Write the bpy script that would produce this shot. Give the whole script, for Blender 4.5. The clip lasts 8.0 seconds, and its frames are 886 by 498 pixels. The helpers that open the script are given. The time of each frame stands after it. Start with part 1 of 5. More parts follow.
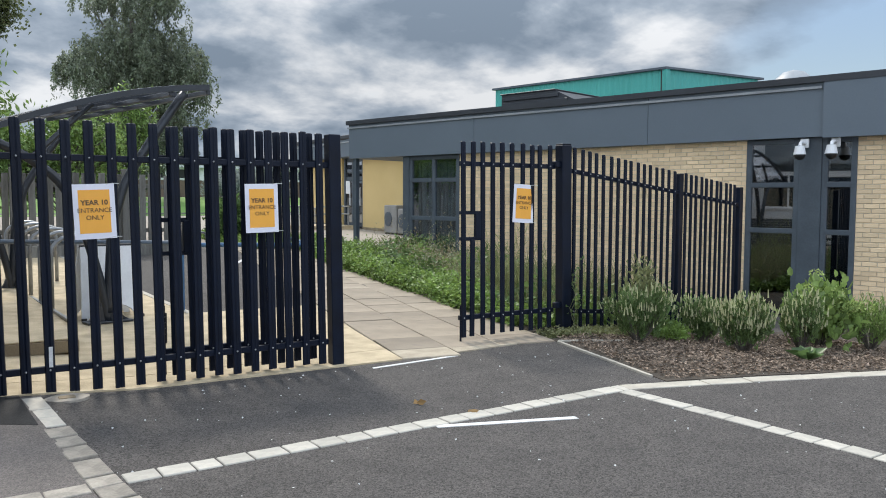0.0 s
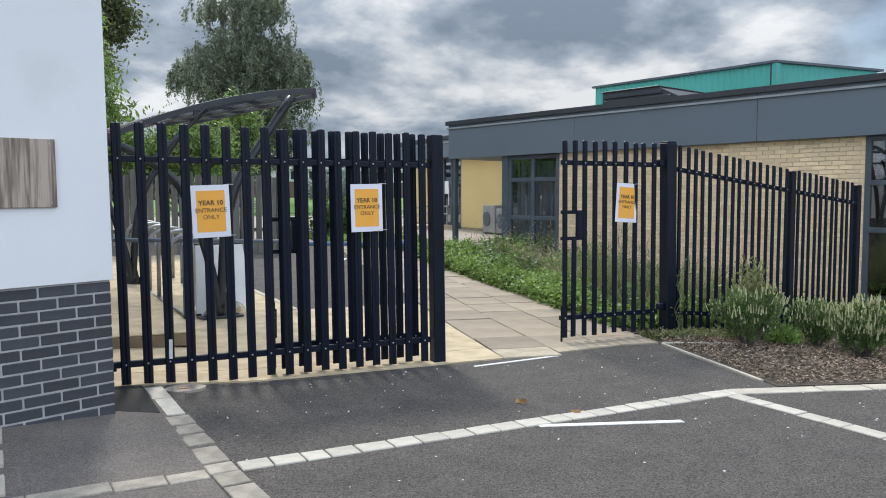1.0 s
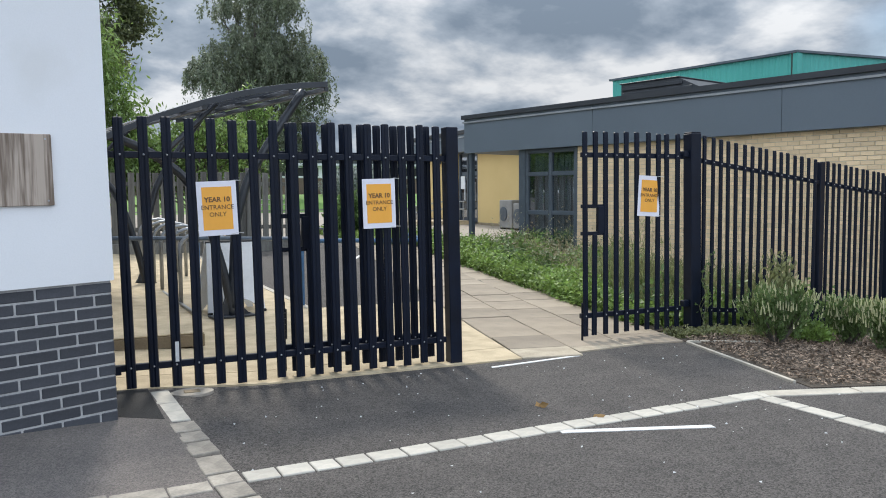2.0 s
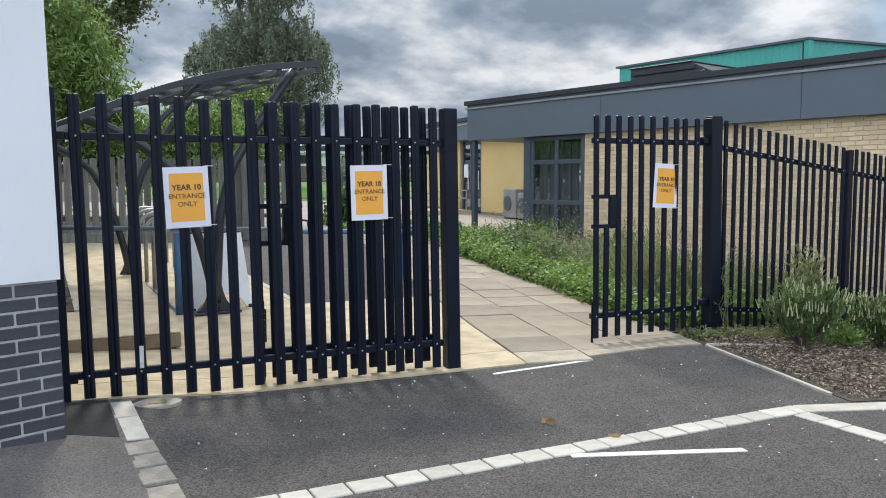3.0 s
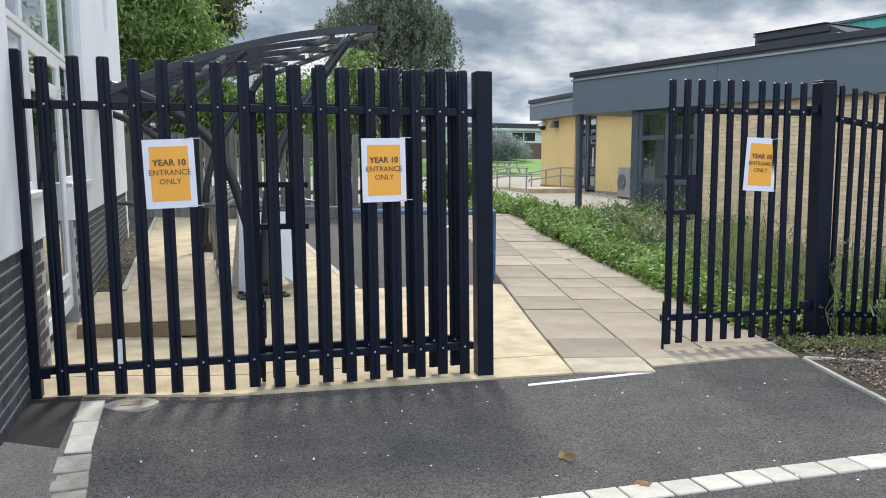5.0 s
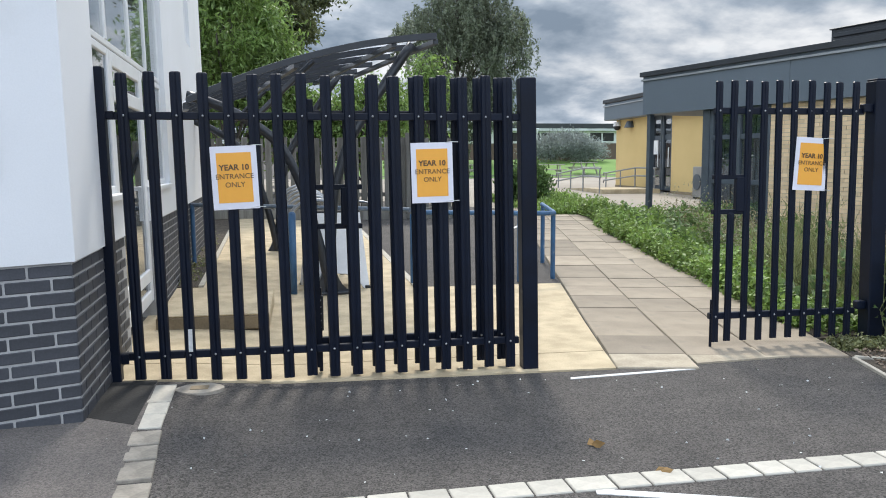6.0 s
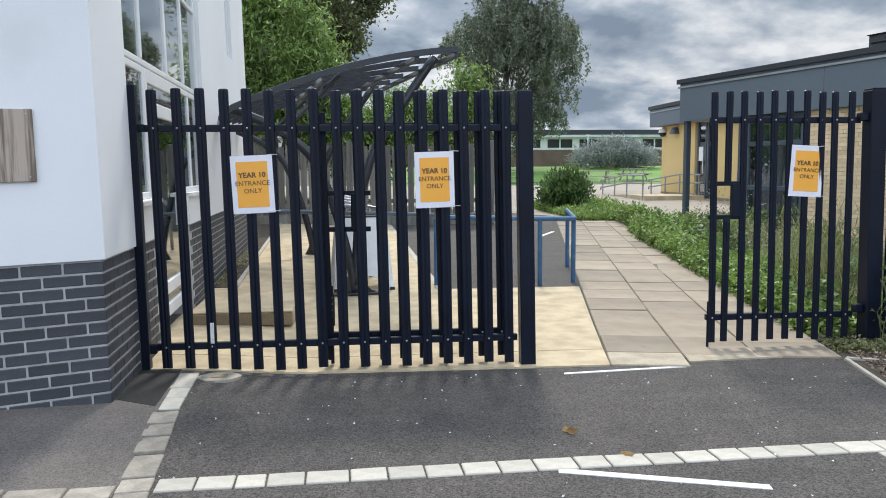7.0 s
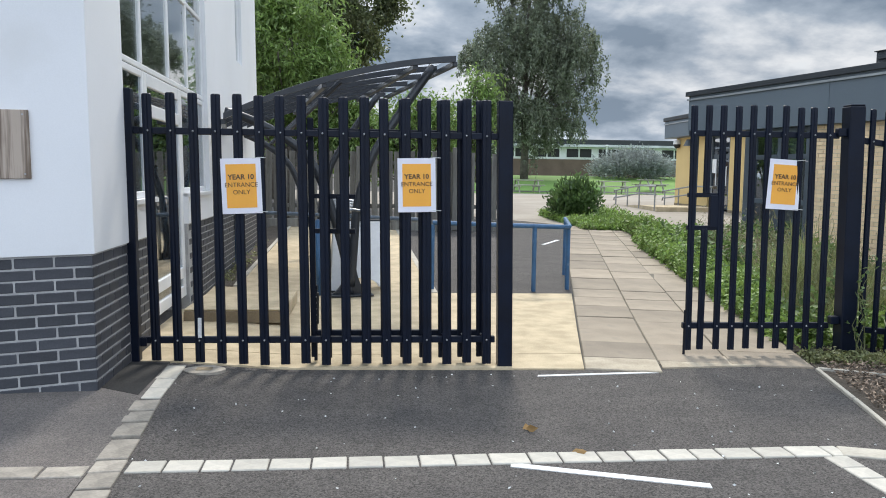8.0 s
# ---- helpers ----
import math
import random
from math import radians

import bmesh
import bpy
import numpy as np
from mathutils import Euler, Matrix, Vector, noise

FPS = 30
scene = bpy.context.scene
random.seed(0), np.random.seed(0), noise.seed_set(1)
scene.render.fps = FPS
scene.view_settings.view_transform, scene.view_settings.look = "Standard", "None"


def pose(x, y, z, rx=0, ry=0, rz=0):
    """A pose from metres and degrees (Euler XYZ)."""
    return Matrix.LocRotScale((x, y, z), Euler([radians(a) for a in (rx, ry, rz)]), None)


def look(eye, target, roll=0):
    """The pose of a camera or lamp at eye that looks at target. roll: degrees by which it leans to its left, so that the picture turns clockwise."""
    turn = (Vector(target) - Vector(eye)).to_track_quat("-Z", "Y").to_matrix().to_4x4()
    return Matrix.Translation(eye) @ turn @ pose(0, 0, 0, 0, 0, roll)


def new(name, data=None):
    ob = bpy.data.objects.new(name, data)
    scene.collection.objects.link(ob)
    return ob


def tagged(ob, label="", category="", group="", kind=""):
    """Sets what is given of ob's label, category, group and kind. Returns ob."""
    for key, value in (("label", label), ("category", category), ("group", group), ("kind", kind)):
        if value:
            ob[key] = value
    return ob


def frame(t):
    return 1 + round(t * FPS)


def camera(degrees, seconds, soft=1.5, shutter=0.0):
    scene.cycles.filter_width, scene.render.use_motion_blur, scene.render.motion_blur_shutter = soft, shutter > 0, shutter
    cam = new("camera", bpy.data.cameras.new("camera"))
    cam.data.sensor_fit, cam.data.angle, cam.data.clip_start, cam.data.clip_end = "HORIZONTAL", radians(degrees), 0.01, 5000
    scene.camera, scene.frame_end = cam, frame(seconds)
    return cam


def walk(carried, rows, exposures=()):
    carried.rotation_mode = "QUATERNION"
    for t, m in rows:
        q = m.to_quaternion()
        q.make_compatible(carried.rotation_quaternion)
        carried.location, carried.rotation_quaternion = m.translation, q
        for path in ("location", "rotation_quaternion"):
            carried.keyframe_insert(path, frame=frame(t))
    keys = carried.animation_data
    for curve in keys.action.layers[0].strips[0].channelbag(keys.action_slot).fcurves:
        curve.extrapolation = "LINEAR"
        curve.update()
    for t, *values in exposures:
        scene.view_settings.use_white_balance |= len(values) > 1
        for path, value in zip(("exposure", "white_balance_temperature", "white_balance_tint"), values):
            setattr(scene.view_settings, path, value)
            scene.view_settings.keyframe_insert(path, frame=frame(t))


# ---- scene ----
cam = camera(57.7, 8.0, soft=1.0)
PATH = [
    (0, (-0.0692, -0.2452, 1.5096), (1.1656, 1.6548, 1.3688), 0.3),
    (0.5, (-0.1180, -0.2667, 1.5084), (0.9523, 1.7297, 1.3631), 0.4),
    (1, (-0.1180, -0.2542, 1.5050), (0.8785, 1.7808, 1.3631), 0.1),
    (1.5, (-0.0760, -0.2134, 1.5005), (0.8830, 1.8387, 1.3529), -0.4),
    (3, (0.3337, 0.5550, 1.4971), (1.2757, 2.6116, 1.3109), -0.1),
    (3.5, (0.5709, 0.7684, 1.5243), (1.4800, 2.8364, 1.3098), 0.4),
    (4, (0.7627, 1.0011, 1.5107), (1.6060, 3.0951, 1.2689), 0.9),
    (5.3, (1.4097, 1.1509, 1.4948), (1.9431, 3.3426, 1.2372), 0.1),
    (5.5, (1.4165, 1.0737, 1.5186), (1.9113, 3.2733, 1.2553), 0.1),
    (6, (1.4800, 0.8251, 1.5050), (1.8648, 3.0486, 1.2576), -0.3),
    (6.5, (1.5686, 0.5857, 1.5220), (1.8705, 2.8227, 1.2848), -0.5),
    (7, (1.7910, 0.3757, 1.5118), (2.0271, 2.6219, 1.2837), -0.4),
    (7.5, (1.9840, 0.1975, 1.4993), (2.1803, 2.4482, 1.2791), 0.2),
    (8, (2.0668, 0.1419, 1.5073), (2.2484, 2.3948, 1.2984), 0.8),
]
EXPOSURE = [(0, 1.2), (1.5, 1.2), (3, 1.25), (4, 1.3), (5.5, 1.36), (6.5, 1.3), (8, 1.27)]
walk(cam, [(t, look(eye, aim, roll)) for t, eye, aim, roll in PATH], EXPOSURE)


# ---- world, sun, exposure ----
def smooth(a, b, v):
    k = min(1.0, max(0.0, (v - a) / (b - a)))
    return k * k * (3 - 2 * k)


world = bpy.data.worlds.new("overcast_sky")
scene.world = world
world.use_nodes = True
wn, wl = world.node_tree.nodes, world.node_tree.links
wn.clear()
SUN_EL, SUN_AZ = radians(50), radians(8)
w_out = wn.new("ShaderNodeOutputWorld")
w_bg = wn.new("ShaderNodeBackground")
w_sky = wn.new("ShaderNodeTexSky")
w_sky.sky_type, w_sky.sun_disc = "NISHITA", False
w_sky.sun_elevation, w_sky.sun_rotation = SUN_EL, SUN_AZ
w_co = wn.new("ShaderNodeTexCoord")
w_sep = wn.new("ShaderNodeSeparateXYZ")
wl.new(w_co.outputs["Generated"], w_sep.inputs[0])


def wmath(op, a, b=None):
    nd = wn.new("ShaderNodeMath")
    nd.operation = op
    for i, v in enumerate((a, b)):
        if v is None:
            continue
        if isinstance(v, (int, float)):
            nd.inputs[i].default_value = v
        else:
            wl.new(v, nd.inputs[i])
    return nd.outputs[0]


# cloud deck: directions laid onto a plane overhead
w_den = wmath("ADD", wmath("MAXIMUM", w_sep.outputs[2], 0.0), 0.32)
w_cmb = wn.new("ShaderNodeCombineXYZ")
wl.new(wmath("DIVIDE", w_sep.outputs[0], w_den), w_cmb.inputs[0])
wl.new(wmath("DIVIDE", w_sep.outputs[1], w_den), w_cmb.inputs[1])
w_n1 = wn.new("ShaderNodeTexNoise")
w_n1.inputs["Scale"].default_value, w_n1.inputs["Detail"].default_value = 2.5, 9.0
w_n1.inputs["Roughness"].default_value, w_n1.inputs["Distortion"].default_value = 0.55, 0.12
wl.new(w_cmb.outputs[0], w_n1.inputs["Vector"])
w_ramp = wn.new("ShaderNodeValToRGB")
w_ramp.color_ramp.elements[0].position, w_ramp.color_ramp.elements[0].color = 0.41, (2.2, 2.8, 3.6, 1)
w_ramp.color_ramp.elements[1].position, w_ramp.color_ramp.elements[1].color = 0.63, (8.2, 8.4, 8.7, 1)
w_e = w_ramp.color_ramp.elements.new(0.50)
w_e.color = (3.72, 4.36, 5.2, 1)
wl.new(w_n1.outputs["Fac"], w_ramp.inputs["Fac"])
w_n2 = wn.new("ShaderNodeTexNoise")
w_n2.inputs["Scale"].default_value, w_n2.inputs["Detail"].default_value = 0.55, 4.0
wl.new(w_cmb.outputs[0], w_n2.inputs["Vector"])
w_gap = wn.new("ShaderNodeMapRange")
w_gap.inputs["From Min"].default_value, w_gap.inputs["From Max"].default_value = 0.60, 0.68
# the deck breaks open low in the east
w_dot = wn.new("ShaderNodeVectorMath")
w_dot.operation = "DOT_PRODUCT"
wl.new(w_co.outputs["Generated"], w_dot.inputs[0])
w_dot.inputs[1].default_value = (0.88, 0.44, 0.17)
w_east = wn.new("ShaderNodeMapRange")
w_east.inputs["From Min"].default_value, w_east.inputs["From Max"].default_value = 0.97, 0.998
wl.new(w_dot.outputs["Value"], w_east.inputs["Value"])
w_open = wmath("ADD", w_n2.outputs["Fac"], wmath("MULTIPLY", w_n1.outputs["Fac"], 0.25))
wl.new(wmath("ADD", wmath("SUBTRACT", w_open, 0.125), wmath("MULTIPLY", w_east.outputs[0], 0.24)), w_gap.inputs["Value"])
w_mix = wn.new("ShaderNodeMix")
w_mix.data_type = "RGBA"
wl.new(w_gap.outputs[0], w_mix.inputs[0])
wl.new(w_ramp.outputs[0], w_mix.inputs[6])
wl.new(w_sky.outputs[0], w_mix.inputs[7])
# an overcast sky is about three times as bright overhead as at the horizon
w_grad = wn.new("ShaderNodeVectorMath")
w_grad.operation = "SCALE"
wl.new(w_mix.outputs[2], w_grad.inputs[0])
# hazier and paler just above the horizon; this one is broken and brighter to the south-west
w_side = wmath("ADD", wmath("MULTIPLY", w_sep.outputs[0], -0.25), wmath("MULTIPLY", w_sep.outputs[1], -0.43))
w_low = wmath("POWER", wmath("SUBTRACT", 1.0, wmath("ABSOLUTE", w_sep.outputs[2])), 14.0)
w_even = wmath("ADD", wmath("MULTIPLY", wmath("MAXIMUM", w_sep.outputs[2], 0.0), 0.9), wmath("ADD", wmath("MULTIPLY", w_side, 1.02), 0.75))
wl.new(wmath("ADD", w_even, wmath("MULTIPLY", w_low, 0.34)), w_grad.inputs["Scale"])
wl.new(w_grad.outputs[0], w_bg.inputs["Color"])
w_bg.inputs["Strength"].default_value = 0.10
wl.new(w_bg.outputs[0], w_out.inputs["Surface"])

sun_data = bpy.data.lights.new("sun", "SUN")
sun_data.energy, sun_data.angle, sun_data.color = 1.3, radians(9), (1.0, 0.94, 0.84)
sun = new("sun", sun_data)
sun.matrix_world = look((0.14 * 20, 20, 24), (0, 0, 0))


# ---- materials ----
def material(name, base, rough=0.8, metal=0.0, dark=None, scale=8.0, fine=60.0, bump=0.15, contrast=0.5, spec=0.5, random=0.0, island=0.0, bumpdist=0.004, stain=None, coords="Object", stretch=None):
    """A surface with variation at two scales: broad stains and fine grain, both in colour and relief."""
    m = bpy.data.materials.new(name)
    m.use_nodes = True
    n, l = m.node_tree.nodes, m.node_tree.links
    b = n["Principled BSDF"]
    b.inputs["Roughness"].default_value, b.inputs["Metallic"].default_value = rough, metal
    b.inputs["Specular IOR Level"].default_value = spec
    co = n.new("ShaderNodeTexCoord")
    dark = dark or tuple(c * 0.7 for c in base)
    grain = co.outputs[coords]
    if stretch:
        mp = n.new("ShaderNodeMapping")
        mp.inputs["Scale"].default_value = stretch
        l.new(grain, mp.inputs["Vector"])
        grain = mp.outputs[0]
    n1, n2 = n.new("ShaderNodeTexNoise"), n.new("ShaderNodeTexNoise")
    for nd, s, d in ((n1, scale, 5), (n2, fine, 3)):
        nd.inputs["Scale"].default_value, nd.inputs["Detail"].default_value = s, d
        l.new(grain, nd.inputs["Vector"])
    add = n.new("ShaderNodeMath")
    add.operation = "MULTIPLY_ADD"
    l.new(n2.outputs["Fac"], add.inputs[0])
    add.inputs[1].default_value = 0.45
    l.new(n1.outputs["Fac"], add.inputs[2])
    rng = n.new("ShaderNodeMapRange")
    rng.inputs["From Min"].default_value, rng.inputs["From Max"].default_value = 0.72 - 0.3 / (0.4 + contrast) * 0.6, 0.72 + 0.3 / (0.4 + contrast) * 0.6
    l.new(add.outputs[0], rng.inputs["Value"])
    mix = n.new("ShaderNodeMix")
    mix.data_type = "RGBA"
    mix.inputs[6].default_value, mix.inputs[7].default_value = (*dark, 1), (*base, 1)
    l.new(rng.outputs[0], mix.inputs[0])
    out = mix.outputs[2]
    if stain:
        n3 = n.new("ShaderNodeTexNoise")
        n3.inputs["Scale"].default_value, n3.inputs["Detail"].default_value = stain[1], 6
        l.new(co.outputs[coords], n3.inputs["Vector"])
        r3 = n.new("ShaderNodeMapRange")
        r3.inputs["From Min"].default_value, r3.inputs["From Max"].default_value, r3.inputs["To Max"].default_value = stain[2], stain[2] + 0.12, stain[3]
        l.new(n3.outputs["Fac"], r3.inputs["Value"])
        m3 = n.new("ShaderNodeMix")
        m3.data_type = "RGBA"
        m3.inputs[7].default_value = (*stain[0], 1)
        l.new(r3.outputs[0], m3.inputs[0])
        l.new(out, m3.inputs[6])
        out = m3.outputs[2]
    if random or island:
        hsv = n.new("ShaderNodeHueSaturation")
        src = n.new("ShaderNodeObjectInfo").outputs["Random"] if random else n.new("ShaderNodeNewGeometry").outputs["Random Per Island"]
        r = n.new("ShaderNodeMapRange")
        amount = random or island
        r.inputs["To Min"].default_value, r.inputs["To Max"].default_value = 1 - amount, 1 + amount
        l.new(src, r.inputs["Value"])
        l.new(r.outputs[0], hsv.inputs["Value"])
        l.new(out, hsv.inputs["Color"])
        out = hsv.outputs[0]
    l.new(out, b.inputs["Base Color"])
    if bump:
        bp = n.new("ShaderNodeBump")
        bp.inputs["Strength"].default_value, bp.inputs["Distance"].default_value = bump, bumpdist
        l.new(n2.outputs["Fac"], bp.inputs["Height"])
        l.new(bp.outputs[0], b.inputs["Normal"])
    return m


def leaf_material(name, base, rough=0.5, spread=0.35):
    m = material(name, base, rough, dark=tuple(c * 0.6 for c in base), scale=1.5, fine=9, bump=0, island=spread)
    n, l = m.node_tree.nodes, m.node_tree.links
    b = n["Principled BSDF"]
    tr = n.new("ShaderNodeBsdfTranslucent")
    l.new(b.inputs["Base Color"].links[0].from_socket, tr.inputs["Color"])
    mx = n.new("ShaderNodeMixShader")
    mx.inputs[0].default_value = 0.4
    l.new(b.outputs[0], mx.inputs[1])
    l.new(tr.outputs[0], mx.inputs[2])
    l.new(mx.outputs[0], n["Material Output"].inputs["Surface"])
    return m


def glass_material(name, tint=(0.9, 0.95, 0.95), rough=0.02):
    m = bpy.data.materials.new(name)
    m.use_nodes = True
    n, l = m.node_tree.nodes, m.node_tree.links
    n.remove(n["Principled BSDF"])
    g, t, lw, mx = n.new("ShaderNodeBsdfGlossy"), n.new("ShaderNodeBsdfTransparent"), n.new("ShaderNodeLayerWeight"), n.new("ShaderNodeMixShader")
    g.inputs["Roughness"].default_value = rough
    t.inputs["Color"].default_value = (*tint, 1)
    lw.inputs["Blend"].default_value = 0.5
    pw, sc = n.new("ShaderNodeMath"), n.new("ShaderNodeMath")
    pw.operation, sc.operation = "POWER", "MULTIPLY_ADD"
    pw.inputs[1].default_value = 3.0
    sc.inputs[1].default_value, sc.inputs[2].default_value = 0.66, 0.26
    l.new(lw.outputs["Facing"], pw.inputs[0])
    l.new(pw.outputs[0], sc.inputs[0])
    l.new(sc.outputs[0], mx.inputs[0])
    l.new(t.outputs[0], mx.inputs[1])
    l.new(g.outputs[0], mx.inputs[2])
    l.new(mx.outputs[0], n["Material Output"].inputs["Surface"])
    return m


def sheet_material(name):
    """Weathered clear roof sheet: mostly see-through, partly milky."""
    m = bpy.data.materials.new(name)
    m.use_nodes = True
    n, l = m.node_tree.nodes, m.node_tree.links
    n.remove(n["Principled BSDF"])
    t, d, mx = n.new("ShaderNodeBsdfTransparent"), n.new("ShaderNodeBsdfTranslucent"), n.new("ShaderNodeMixShader")
    t.inputs["Color"].default_value = (0.92, 0.93, 0.95, 1)
    d.inputs["Color"].default_value = (0.72, 0.74, 0.78, 1)
    co, nz, r = n.new("ShaderNodeTexCoord"), n.new("ShaderNodeTexNoise"), n.new("ShaderNodeMapRange")
    nz.inputs["Scale"].default_value, nz.inputs["Detail"].default_value = 5.0, 4.0
    r.inputs["To Min"].default_value, r.inputs["To Max"].default_value = 0.15, 0.4
    l.new(co.outputs["Object"], nz.inputs["Vector"])
    l.new(nz.outputs["Fac"], r.inputs["Value"])
    l.new(r.outputs[0], mx.inputs[0])
    l.new(t.outputs[0], mx.inputs[1])
    l.new(d.outputs[0], mx.inputs[2])
    l.new(mx.outputs[0], n["Material Output"].inputs["Surface"])
    return m


def asphalt_material(name, pale, dark, chips, spread=0.65):
    """Rolled asphalt: stone chips of varied grey in a dark binder, with worn and oily patches."""
    m = material(name, pale, 0.9, dark=dark, scale=3.5, fine=45, bump=0, contrast=0.5, stain=(tuple(c * 0.55 for c in pale), 1.1, 0.60, 0.35))
    n, l = m.node_tree.nodes, m.node_tree.links
    b = n["Principled BSDF"]
    src = b.inputs["Base Color"].links[0].from_socket
    co = n.new("ShaderNodeTexCoord")
    vo = n.new("ShaderNodeTexVoronoi")
    vo.inputs["Scale"].default_value = chips
    l.new(co.outputs["Object"], vo.inputs["Vector"])
    sep = n.new("ShaderNodeSeparateColor")
    l.new(vo.outputs["Color"], sep.inputs[0])
    r = n.new("ShaderNodeMapRange")
    r.inputs["To Min"].default_value, r.inputs["To Max"].default_value = 1 - spread * 0.9, 1 + spread
    l.new(sep.outputs[0], r.inputs["Value"])
    hsv = n.new("ShaderNodeHueSaturation")
    l.new(src, hsv.inputs["Color"])
    l.new(r.outputs[0], hsv.inputs["Value"])
    l.new(hsv.outputs[0], b.inputs["Base Color"])
    bp = n.new("ShaderNodeBump")
    bp.invert = True
    bp.inputs["Strength"].default_value, bp.inputs["Distance"].default_value = 0.8, 0.006
    l.new(vo.outputs["Distance"], bp.inputs["Height"])
    l.new(bp.outputs[0], b.inputs["Normal"])
    return m


